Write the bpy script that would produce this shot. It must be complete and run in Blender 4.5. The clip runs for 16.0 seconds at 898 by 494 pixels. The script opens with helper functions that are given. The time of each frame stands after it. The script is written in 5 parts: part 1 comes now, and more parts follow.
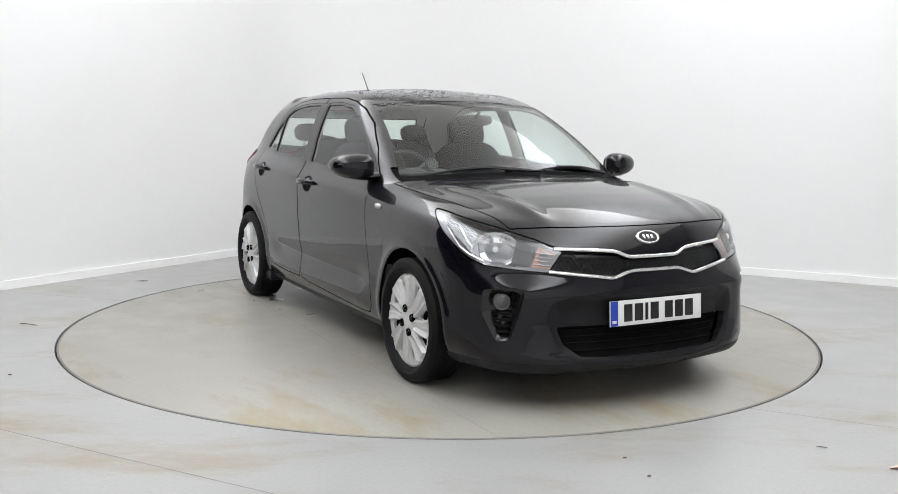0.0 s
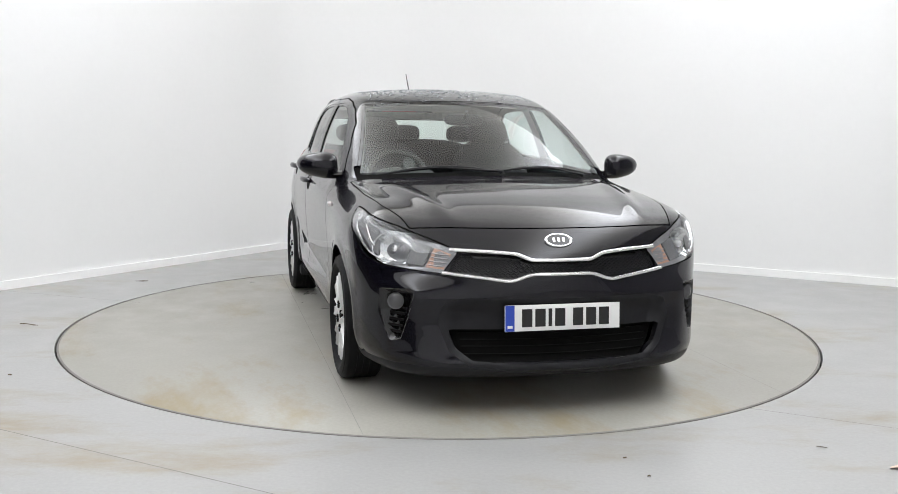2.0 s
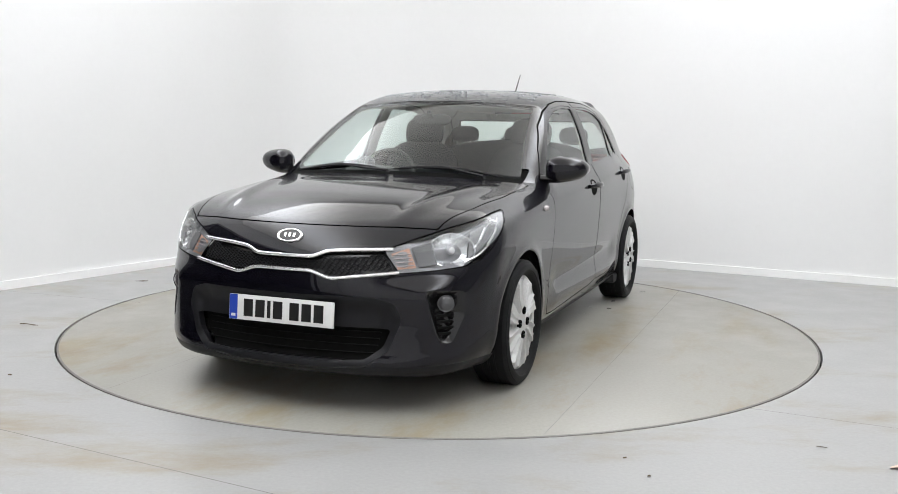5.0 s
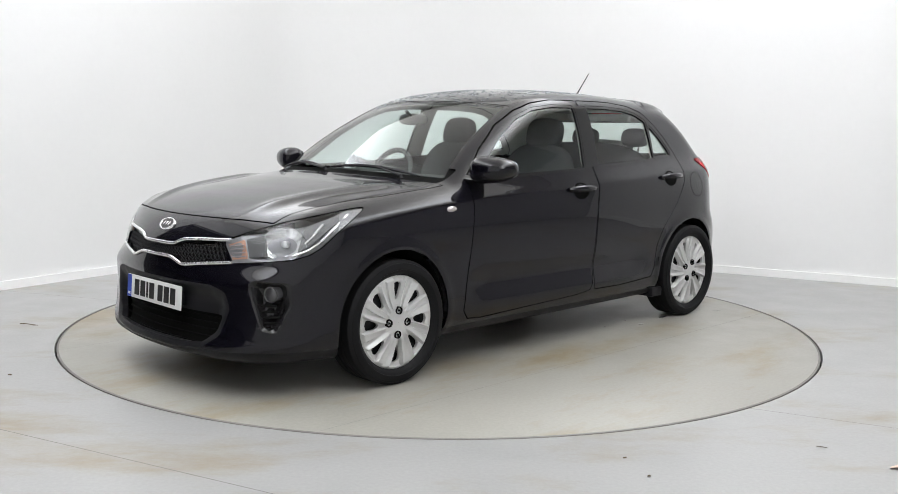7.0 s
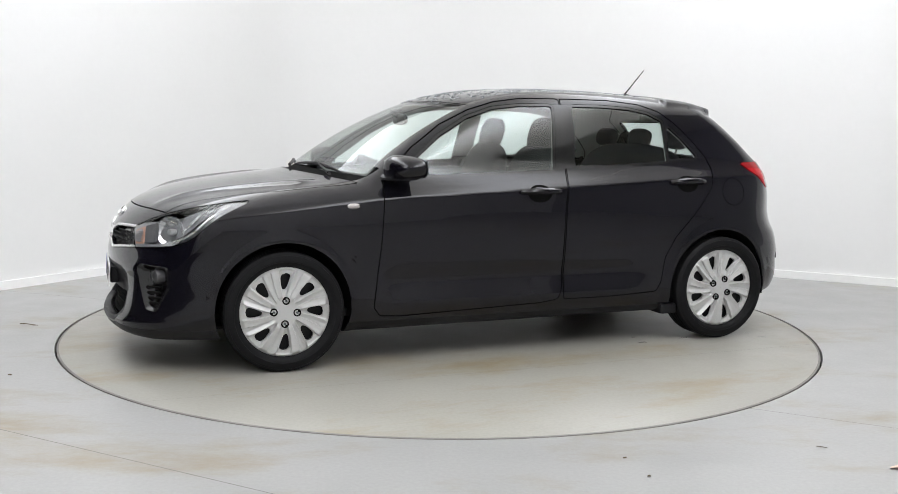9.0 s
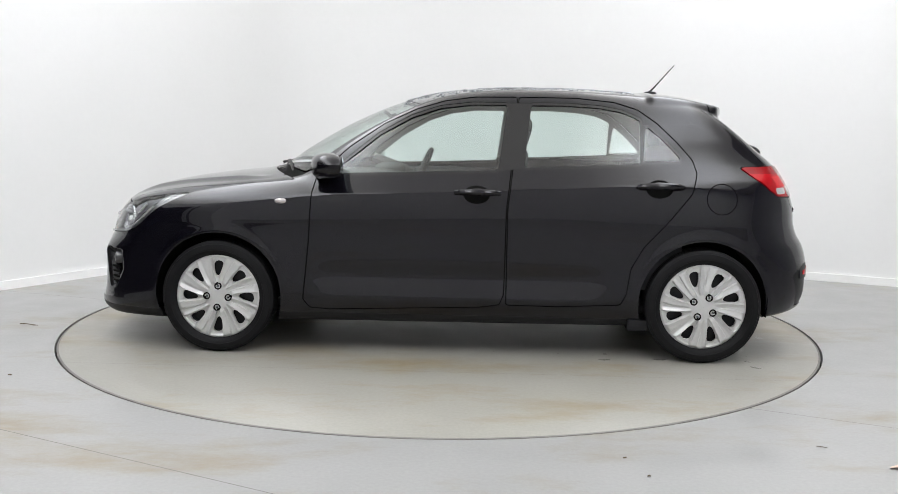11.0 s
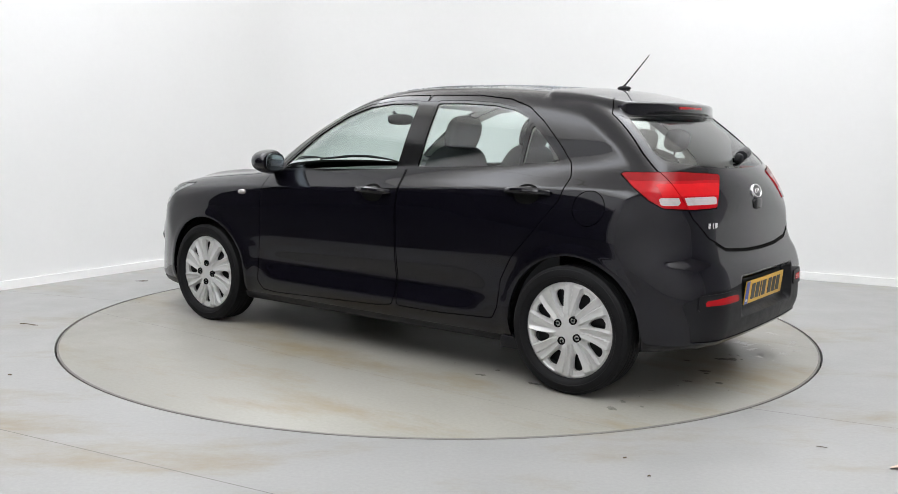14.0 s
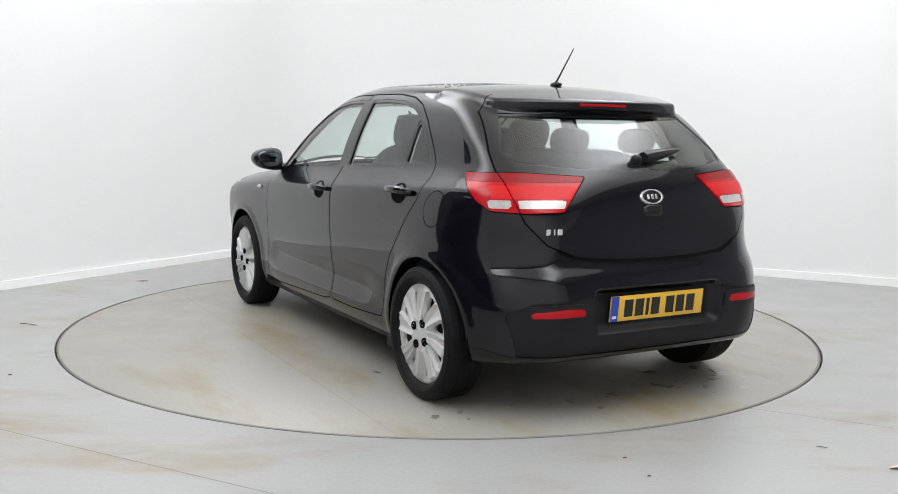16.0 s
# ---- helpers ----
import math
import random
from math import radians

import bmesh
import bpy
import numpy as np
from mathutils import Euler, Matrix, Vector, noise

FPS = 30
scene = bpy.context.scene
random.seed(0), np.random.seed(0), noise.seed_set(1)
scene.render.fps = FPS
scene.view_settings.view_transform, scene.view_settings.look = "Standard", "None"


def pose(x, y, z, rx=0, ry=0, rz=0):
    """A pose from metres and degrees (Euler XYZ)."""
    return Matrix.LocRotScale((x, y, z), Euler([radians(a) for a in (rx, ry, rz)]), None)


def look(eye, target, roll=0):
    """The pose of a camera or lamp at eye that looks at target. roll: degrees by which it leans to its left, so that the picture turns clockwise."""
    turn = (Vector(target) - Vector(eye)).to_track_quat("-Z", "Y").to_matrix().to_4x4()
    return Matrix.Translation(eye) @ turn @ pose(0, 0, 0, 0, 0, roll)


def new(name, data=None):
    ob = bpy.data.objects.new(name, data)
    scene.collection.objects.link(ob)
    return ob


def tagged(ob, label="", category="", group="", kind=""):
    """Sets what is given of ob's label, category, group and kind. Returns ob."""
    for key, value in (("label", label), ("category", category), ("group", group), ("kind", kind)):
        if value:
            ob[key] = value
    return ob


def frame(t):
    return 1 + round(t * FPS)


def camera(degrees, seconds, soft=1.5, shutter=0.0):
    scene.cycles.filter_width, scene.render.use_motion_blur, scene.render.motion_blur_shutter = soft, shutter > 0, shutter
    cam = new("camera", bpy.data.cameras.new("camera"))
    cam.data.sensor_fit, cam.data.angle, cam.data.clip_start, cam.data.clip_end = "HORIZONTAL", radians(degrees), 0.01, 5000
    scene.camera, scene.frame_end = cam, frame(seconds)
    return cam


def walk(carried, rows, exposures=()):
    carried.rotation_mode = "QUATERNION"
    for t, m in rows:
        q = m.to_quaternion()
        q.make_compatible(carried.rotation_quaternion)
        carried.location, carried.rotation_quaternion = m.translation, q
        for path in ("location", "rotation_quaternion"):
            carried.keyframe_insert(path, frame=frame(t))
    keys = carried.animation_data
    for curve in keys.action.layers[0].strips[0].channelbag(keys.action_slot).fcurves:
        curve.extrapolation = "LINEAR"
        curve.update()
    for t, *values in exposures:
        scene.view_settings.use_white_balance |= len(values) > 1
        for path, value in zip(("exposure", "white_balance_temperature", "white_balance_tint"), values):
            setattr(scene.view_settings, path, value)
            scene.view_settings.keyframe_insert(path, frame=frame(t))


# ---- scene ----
cam = camera(50.7, 16.0, soft=0.85)
EYE = (0.0, -5.853, 1.231)
VIEW = look(EYE, (0.0489, 0.0978, 0.4661), 0.84)
walk(cam, [(0.0, VIEW), (16.0, VIEW)])

# heading of the turntable, seconds and degrees
TURN = [(0.0, -62.03), (0.5, -63.04), (1.0, -65.78), (1.5, -69.95), (2.0, -76.03), (2.5, -81.79), (3.0, -88.0), (3.5, -93.82),
        (4.0, -100.04), (4.5, -105.87), (5.0, -112.11), (5.5, -117.9), (6.0, -123.9), (6.5, -129.8), (7.0, -135.7), (7.5, -141.65), (8.0, -147.78), (8.5, -153.47),
        (9.0, -159.43), (9.5, -165.2), (10.0, -171.1), (10.5, -177.0), (11.0, -182.9), (11.5, -188.74), (12.0, -194.62), (12.5, -200.15), (13.0, -205.96),
        (13.5, -211.59), (14.0, -217.56), (14.5, -223.2), (15.0, -229.3), (15.5, -234.96), (16.0, -241.02)]
TABLE_R = 2.237
CAR_X, CAR_Y = 1.153, 0.052     # the front axle's place on the turntable

# ---- world and light ----
world = bpy.data.worlds.new("studio_dark")
world.use_nodes = True
world.node_tree.nodes["Background"].inputs[0].default_value = (0.6, 0.65, 0.7, 1)
world.node_tree.nodes["Background"].inputs[1].default_value = 0.05
scene.world = world
scene.view_settings.exposure = 0.0
LIGHT = 0.575     # scale of the light box overhead


# ---- materials ----
def nodes_of(name):
    m = bpy.data.materials.new(name)
    m.use_nodes = True
    nt = m.node_tree
    return m, nt, nt.nodes["Principled BSDF"], nt.nodes["Material Output"]


def noise_node(nt, scale, detail=4.0, rough=0.55, stretch=(1, 1, 1)):
    tc = nt.nodes.new("ShaderNodeTexCoord")
    mp = nt.nodes.new("ShaderNodeMapping")
    mp.inputs["Scale"].default_value = stretch
    nz = nt.nodes.new("ShaderNodeTexNoise")
    nz.inputs["Scale"].default_value, nz.inputs["Detail"].default_value, nz.inputs["Roughness"].default_value = scale, detail, rough
    nt.links.new(tc.outputs["Object"], mp.inputs[0])
    nt.links.new(mp.outputs[0], nz.inputs["Vector"])
    return nz.outputs["Fac"]


def ramp(nt, fac, stops):
    r = nt.nodes.new("ShaderNodeValToRGB")
    while len(r.color_ramp.elements) < len(stops):
        r.color_ramp.elements.new(0.5)
    for e, (pos, col) in zip(r.color_ramp.elements, stops):
        e.position, e.color = pos, (*col, 1)
    nt.links.new(fac, r.inputs[0])
    return r.outputs[0]


def mix_col(nt, fac, a, b, blend="MIX"):
    n = nt.nodes.new("ShaderNodeMix")
    n.data_type, n.blend_type = "RGBA", blend
    for sock, val in ((n.inputs[0], fac), (n.inputs[6], a), (n.inputs[7], b)):
        if isinstance(val, (float, int)):
            sock.default_value = val
        elif isinstance(val, tuple):
            sock.default_value = (*val, 1)
        else:
            nt.links.new(val, sock)
    return n.outputs[2]


def bump(nt, bsdf, fac, strength, dist):
    b = nt.nodes.new("ShaderNodeBump")
    b.inputs["Strength"].default_value, b.inputs["Distance"].default_value = strength, dist
    nt.links.new(fac, b.inputs["Height"])
    nt.links.new(b.outputs[0], bsdf.inputs["Normal"])


def plain(name, col, rough, metal=0.0, var=0.15, scale=40.0, coat=0.0, bmp=0.0, ior=1.5):
    """A material with a base colour that varies a little at two scales, and fine relief."""
    m, nt, bs, out = nodes_of(name)
    lo, hi = tuple(c * (1 - var) for c in col), tuple(min(1, c * (1 + var)) for c in col)
    fine = noise_node(nt, scale)
    wide = noise_node(nt, scale * 0.08, 3)
    c = mix_col(nt, 0.5, ramp(nt, fine, ((0.3, lo), (0.7, hi))), ramp(nt, wide, ((0.35, lo), (0.65, hi))))
    nt.links.new(c, bs.inputs["Base Color"])
    r = ramp(nt, wide, ((0.3, (max(0.02, rough - 0.05),) * 3), (0.7, (min(1, rough + 0.05),) * 3)))
    nt.links.new(r, bs.inputs["Roughness"])
    bs.inputs["Metallic"].default_value, bs.inputs["Coat Weight"].default_value = metal, coat
    bs.inputs["Coat Roughness"].default_value, bs.inputs["IOR"].default_value = 0.03, ior
    if bmp:
        bump(nt, bs, fine, bmp, 0.002)
    return m


def pane(name, tint, gloss_rough=0.0, ior=1.5):
    """Thin glass: tinted see-through, with a mirror sheen that follows Fresnel."""
    m, nt, bs, out = nodes_of(name)
    nt.nodes.remove(bs)
    tr = nt.nodes.new("ShaderNodeBsdfTransparent")
    tr.inputs[0].default_value = (*tint, 1)
    gl = nt.nodes.new("ShaderNodeBsdfGlossy")
    gl.inputs["Roughness"].default_value = gloss_rough
    lw = nt.nodes.new("ShaderNodeLayerWeight")
    lw.inputs[0].default_value = 0.5
    pw = nt.nodes.new("ShaderNodeMath")
    pw.operation = "POWER"
    pw.inputs[1].default_value = 4.5
    nt.links.new(lw.outputs["Facing"], pw.inputs[0])
    fr = nt.nodes.new("ShaderNodeMath")
    fr.operation = "MULTIPLY_ADD"
    fr.inputs[1].default_value, fr.inputs[2].default_value = 0.9, 1.6 * ((ior - 1) / (ior + 1)) ** 2
    nt.links.new(pw.outputs[0], fr.inputs[0])
    mx = nt.nodes.new("ShaderNodeMixShader")
    nt.links.new(fr.outputs[0], mx.inputs[0])
    nt.links.new(tr.outputs[0], mx.inputs[1])
    nt.links.new(gl.outputs[0], mx.inputs[2])
    nt.links.new(mx.outputs[0], out.inputs[0])
    return m


def light_box_material():
    """A stretched diffuser: even and slightly warm, brighter along the two rows of tubes behind it."""
    m, nt, bs, out = nodes_of("light_box_diffuser")
    tc = nt.nodes.new("ShaderNodeTexCoord")
    sx = nt.nodes.new("ShaderNodeSeparateXYZ")
    nt.links.new(tc.outputs["Object"], sx.inputs[0])

    def step(op, a, b):
        n = nt.nodes.new("ShaderNodeMath")
        n.operation = op
        for sock, val in zip(n.inputs, (a, b)):
            if isinstance(val, (int, float)):
                sock.default_value = val
            else:
                nt.links.new(val, sock)
        return n.outputs[0]
    ax = step("ABSOLUTE", sx.outputs[0], 0.0)
    d = step("SUBTRACT", ax, 2.35)
    row = step("EXPONENT", step("MULTIPLY", step("MULTIPLY", d, d), -1.6), 0.0)
    strength = step("MULTIPLY", step("ADD", step("MULTIPLY", row, 8.9), 1.35), LIGHT)
    col = mix_col(nt, row, (1.0, 0.985, 0.94), (0.955, 0.98, 1.03))
    nt.links.new(col, bs.inputs["Emission Color"])
    nt.links.new(strength, bs.inputs["Emission Strength"])
    return m


def paint_material():
    """Black metallic paint: a deep base with fine flake under a hard clear coat."""
    m, nt, bs, out = nodes_of("black_metallic_paint")
    flake = noise_node(nt, 900.0, 2)
    c = ramp(nt, flake, ((0.35, (0.0020, 0.0019, 0.0036)), (0.72, (0.0075, 0.0068, 0.0125))))
    nt.links.new(c, bs.inputs["Base Color"])
    bs.inputs["Metallic"].default_value, bs.inputs["Roughness"].default_value = 0.08, 0.34
    bs.inputs["Coat Weight"].default_value, bs.inputs["Coat IOR"].default_value, bs.inputs["Specular IOR Level"].default_value = 1.0, 1.44, 0.05
    wave = noise_node(nt, 3.0, 2)
    r = ramp(nt, wave, ((0.3, (0.012,) * 3), (0.8, (0.03,) * 3)))
    nt.links.new(r, bs.inputs["Coat Roughness"])
    return m


def floor_material(name, base, stain_amount, seed):
    """Grey painted concrete with brown tyre dirt, scuffs and a dull sheen."""
    m, nt, bs, out = nodes_of(name)
    fine = noise_node(nt, 60.0, 5)
    mid = noise_node(nt, 4.0, 5, 0.6)
    tc = nt.nodes.new("ShaderNodeTexCoord")
    mp = nt.nodes.new("ShaderNodeMapping")
    mp.inputs["Location"].default_value = (seed, seed * 0.7, 0)
    mp.inputs["Rotation"].default_value = (0, 0, -0.47)
    mp.inputs["Scale"].default_value = (0.45, 1.0, 1.0)
    nt.links.new(tc.outputs["Object"], mp.inputs[0])
    nz = nt.nodes.new("ShaderNodeTexNoise")
    nz.inputs["Scale"].default_value, nz.inputs["Detail"].default_value, nz.inputs["Roughness"].default_value = 1.6, 7.0, 0.68
    nt.links.new(mp.outputs[0], nz.inputs["Vector"])
    grey = ramp(nt, fine, ((0.25, tuple(c * 0.93 for c in base)), (0.75, tuple(c * 1.05 for c in base))))
    patch = ramp(nt, mid, ((0.3, (0.92, 0.92, 0.92)), (0.7, (1.0, 1.0, 1.0))))
    c = mix_col(nt, 1.0, grey, patch, "MULTIPLY")
    st = ramp(nt, nz.outputs["Fac"], ((0.52, (0, 0, 0)), (0.68, (stain_amount,) * 3)))
    c = mix_col(nt, st, c, (0.25, 0.20, 0.115))
    vo = nt.nodes.new("ShaderNodeTexVoronoi")
    vo.inputs["Scale"].default_value = 2.3
    nt.links.new(mp.outputs[0], vo.inputs["Vector"])
    speck = ramp(nt, vo.outputs["Distance"], ((0.012, (0.5,) * 3), (0.022, (0, 0, 0))))
    c = mix_col(nt, speck, c, (0.05, 0.045, 0.04))
    nt.links.new(c, bs.inputs["Base Color"])
    r = ramp(nt, mid, ((0.3, (0.30,) * 3), (0.75, (0.48,) * 3)))
    nt.links.new(r, bs.inputs["Roughness"])
    bump(nt, bs, fine, 0.12, 0.003)
    return m


PAINT = paint_material()
BLACK_PLASTIC = plain("black_plastic", (0.010, 0.010, 0.012), 0.45, var=0.2, scale=300, bmp=0.1, ior=1.33)
GLOSS_BLACK = plain("gloss_black_trim", (0.012, 0.012, 0.013), 0.12, var=0.1)
DARK_GAP = plain("dark_rubber_seal", (0.005, 0.005, 0.005), 0.85, var=0.1, ior=1.2)
RUBBER = plain("tyre_rubber", (0.007, 0.007, 0.008), 0.62, var=0.25, scale=90, bmp=0.25, ior=1.27)
SILVER = plain("silver_wheel_cover", (0.58, 0.58, 0.58), 0.34, metal=0.2, var=0.04, scale=60)
CHROME = plain("chrome", (0.88, 0.88, 0.88), 0.24, metal=0.75, var=0.03)
REFLECTOR = plain("lamp_reflector", (0.84, 0.85, 0.86), 0.16, metal=0.8, var=0.05)
LAMP_GREY = plain("lamp_grey_housing", (0.26, 0.26, 0.27), 0.30, metal=0.3, var=0.1)
SCREEN_GLASS = pane("windscreen_glass", (0.85, 0.925, 0.90))
DOOR_GLASS = pane("door_glass", (0.84, 0.92, 0.90), ior=1.6)
MIRROR = plain("dark_mirror_glass", (0.20, 0.23, 0.25), 0.04, metal=1.0, var=0.02)
WET = pane("thin_water", (0.88, 0.88, 0.88), 0.03, ior=1.6)
REAR_GLASS = pane("tinted_rear_glass", (0.80, 0.86, 0.83))
LENS = pane("clear_lamp_lens", (0.92, 0.93, 0.94), ior=1.4)
RED_LENS = plain("red_lamp_lens", (0.40, 0.004, 0.009), 0.12, var=0.15, ior=1.4)
RED_CORE = plain("bright_red_light_guide", (0.58, 0.010, 0.014), 0.2, var=0.1, ior=1.3)
LAMP_DARK = plain("lamp_dark_panel", (0.19, 0.19, 0.195), 0.2, metal=0.3, var=0.1)
CLEAR_LENS = plain("clear_ribbed_lens", (0.50, 0.46, 0.46), 0.18, metal=0.2, var=0.2, coat=0.3)
AMBER = plain("indicator_lens", (0.62, 0.36, 0.27), 0.15, var=0.2, coat=0.6)
FOG_GREY = plain("dark_lamp_glass", (0.06, 0.06, 0.065), 0.12, var=0.1, coat=0.5)
TRIM = plain("dark_fabric_trim", (0.042, 0.044, 0.048), 0.85, var=0.2, scale=200, bmp=0.08)
DASH = plain("dashboard_plastic", (0.055, 0.057, 0.057), 0.6, var=0.1, scale=200, bmp=0.15)
LINING = plain("grey_roof_lining", (0.50, 0.50, 0.47), 0.9, var=0.06, scale=200)
PLATE_WHITE = plain("white_plate", (0.80, 0.80, 0.79), 0.35, var=0.02)
PLATE_YELLOW = plain("yellow_plate", (0.80, 0.48, 0.05), 0.35, var=0.02)
PLATE_BLUE = plain("blue_band", (0.02, 0.06, 0.42), 0.35, var=0.05)
INK = plain("black_ink", (0.01, 0.01, 0.01), 0.4, var=0.1)
WHITE_MARK = plain("white_mark", (0.78, 0.78, 0.78), 0.3, var=0.02)
WALL = plain("white_wall_paint", (0.79, 0.79, 0.79), 0.75, var=0.012, scale=25, bmp=0.04)
SKIRT = plain("white_skirting_paint", (0.87, 0.87, 0.87), 0.35, var=0.02, scale=20)
# near-black colour carries the hall's lack of light
UNLIT_BLACK = plain("unlit_hall_black", (0.010, 0.010, 0.011), 0.8, var=0.15, scale=10, ior=1.25)
# white wall toned down to grey, to dim what the car's side mirrors
DIMMED_WALL = plain("dimmed_wall_grey", (0.36, 0.36, 0.37), 0.75, var=0.03, scale=25, bmp=0.04)
TUBE = plain("lit_tube", (0.8, 0.8, 0.75), 0.4, var=0.02)
TUBE.node_tree.nodes["Principled BSDF"].inputs["Emission Color"].default_value = (1.0, 0.93, 0.78, 1)
TUBE.node_tree.nodes["Principled BSDF"].inputs["Emission Strength"].default_value = 7.0
CEIL = plain("grey_ceiling_paint", (0.45, 0.43, 0.37), 0.8, var=0.03, scale=10)
FLOOR = floor_material("grey_floor_paint", (0.340, 0.340, 0.336), 0.7, 0.0)
DISC = floor_material("turntable_floor_paint", (0.312, 0.303, 0.272), 0.85, 5.3)
JOINT = plain("floor_joint_filler", (0.20, 0.19, 0.18), 0.8, var=0.2)
SEAM = plain("plate_seam", (0.25, 0.245, 0.23), 0.7, var=0.2)
RED_DARK = plain("dark_red_lamp_lens", (0.24, 0.003, 0.006), 0.22, var=0.1, ior=1.35)
LAMP_GLOW = light_box_material()
DROP = pane("water_drop", (0.7, 0.73, 0.76), ior=1.6)
SCRAP = plain("paper_scrap", (0.75, 0.55, 0.45), 0.7, var=0.4, scale=60)
LEAF = plain("dry_leaf", (0.10, 0.07, 0.04), 0.8, var=0.3, scale=60)


# ---- mesh helpers ----
def mesh_object(name, verts, faces, mat, parent=None, label="", smooth=True, normals=None):
    me = bpy.data.meshes.new(name)
    me.from_pydata([tuple(map(float, v)) for v in verts], [], faces)
    me.materials.append(mat)
    if smooth:
        me.polygons.foreach_set("use_smooth", [True] * len(me.polygons))
    me.update()
    if normals is not None:
        me.normals_split_custom_set_from_vertices([tuple(map(float, n)) for n in normals])
    ob = new(name, me)
    if parent is not None:
        ob.parent = parent
    return tagged(ob, label)


def part(name, bm, mat, parent, label="", smooth=True):
    me = bpy.data.meshes.new(name)
    bmesh.ops.recalc_face_normals(bm, faces=bm.faces)
    bm.to_mesh(me)
    bm.free()
    me.materials.append(mat)
    if smooth:
        me.polygons.foreach_set("use_smooth", [True] * len(me.polygons))
        me.set_sharp_from_angle(angle=radians(35))
    ob = new(name, me)
    if parent is not None:
        ob.parent = parent
    return tagged(ob, label)


def add_box(bm, c, s, m=None, bev=0.0, seg=2):
    r = bmesh.ops.create_cube(bm, size=1.0)
    vs = r["verts"]
    bmesh.ops.scale(bm, vec=s, verts=vs)
    if bev:
        es = list({e for v in vs for e in v.link_edges})
        b = bmesh.ops.bevel(bm, geom=es, offset=bev, segments=seg, affect="EDGES", profile=0.6)
        vs = list({v for f in b["faces"] for v in f.verts} | {v for v in vs if v.is_valid})
    if m is not None:
        bmesh.ops.transform(bm, matrix=m, verts=vs)
    bmesh.ops.translate(bm, vec=c, verts=vs)
    return vs


def tube(bm, pts, rad, seg=8, flat=1.0):
    """A round rod along points; rad may be one number or one a point."""
    pts = [Vector(q) for q in pts]
    rads = rad if isinstance(rad, (list, tuple)) else [rad] * len(pts)
    rings = []
    for i, q in enumerate(pts):
        d = (pts[min(i + 1, len(pts) - 1)] - pts[max(i - 1, 0)]).normalized()
        up = Vector((0, 0, 1)) if abs(d.z) < 0.9 else Vector((1, 0, 0))
        a = d.cross(up).normalized()
        b = a.cross(d)
        rings.append([bm.verts.new(q + a * math.cos(k * 2 * math.pi / seg) * rads[i] + b * math.sin(k * 2 * math.pi / seg) * rads[i] * flat)
                      for k in range(seg)])
    for r0, r1 in zip(rings, rings[1:]):
        for k in range(seg):
            bm.faces.new((r0[k], r0[(k + 1) % seg], r1[(k + 1) % seg], r1[k]))
    bm.faces.new(rings[0][::-1])
    bm.faces.new(rings[-1])


def lathe(bm, prof, seg=48, m=None):
    """Turns a profile of (radius, height) round the y axis."""
    rings = []
    for r, h in prof:
        rings.append([bm.verts.new((r * math.cos(k * 2 * math.pi / seg), h, r * math.sin(k * 2 * math.pi / seg))) for k in range(seg)])
    for r0, r1 in zip(rings, rings[1:]):
        for k in range(seg):
            bm.faces.new((r0[k], r0[(k + 1) % seg], r1[(k + 1) % seg], r1[k]))
    if m is not None:
        bmesh.ops.transform(bm, matrix=m, verts=[v for r in rings for v in r])


def blob(bm, c, s, power=2.5, nu=24, nv=16, m=None):
    """A rounded box: a superellipsoid with half sizes s."""
    def sg(v):
        return math.copysign(abs(v) ** (2 / power), v)
    rows = []
    for j in range(nv + 1):
        a = -math.pi / 2 + math.pi * j / nv
        rows.append([bm.verts.new((s[0] * sg(math.cos(a)) * sg(math.cos(b)), s[1] * sg(math.cos(a)) * sg(math.sin(b)), s[2] * sg(math.sin(a))))
                     for b in (2 * math.pi * i / nu for i in range(nu))])
    vs = [v for r in rows for v in r]
    for r0, r1 in zip(rows, rows[1:]):
        for i in range(nu):
            bm.faces.new((r0[i], r0[(i + 1) % nu], r1[(i + 1) % nu], r1[i]))
    bmesh.ops.remove_doubles(bm, verts=vs, dist=1e-5)
    vs = [v for v in vs if v.is_valid]
    if m is not None:
        bmesh.ops.transform(bm, matrix=m, verts=vs)
    bmesh.ops.translate(bm, vec=c, verts=vs)


# ---- room ----
def outline_walls():
    """The plan of the studio: two white walls with a rounded corner between them, and an unseen side wall."""
    corner, a, b = Vector((-1.13, 4.05)), Vector((0.891, -0.454)), Vector((-0.550, -0.835))
    r = 1.0
    half = math.acos(a.dot(b)) / 2
    d = r / math.tan(half)
    mid = (a + b).normalized()
    centre = corner + mid * (r / math.sin(half))
    p0, p1 = corner + a * d, corner + b * d
    a0 = math.atan2(*(p0 - centre).yx)
    a1 = math.atan2(*(p1 - centre).yx)
    while a1 < a0:
        a1 += 2 * math.pi
    arc = [centre + Vector((math.cos(a0 + (a1 - a0) * k / 16), math.sin(a0 + (a1 - a0) * k / 16))) * r for k in range(17)]
    return [Vector((6.6, -6.2)), corner + a * 8.3] + arc + [corner + b * 5.0], corner, a, b


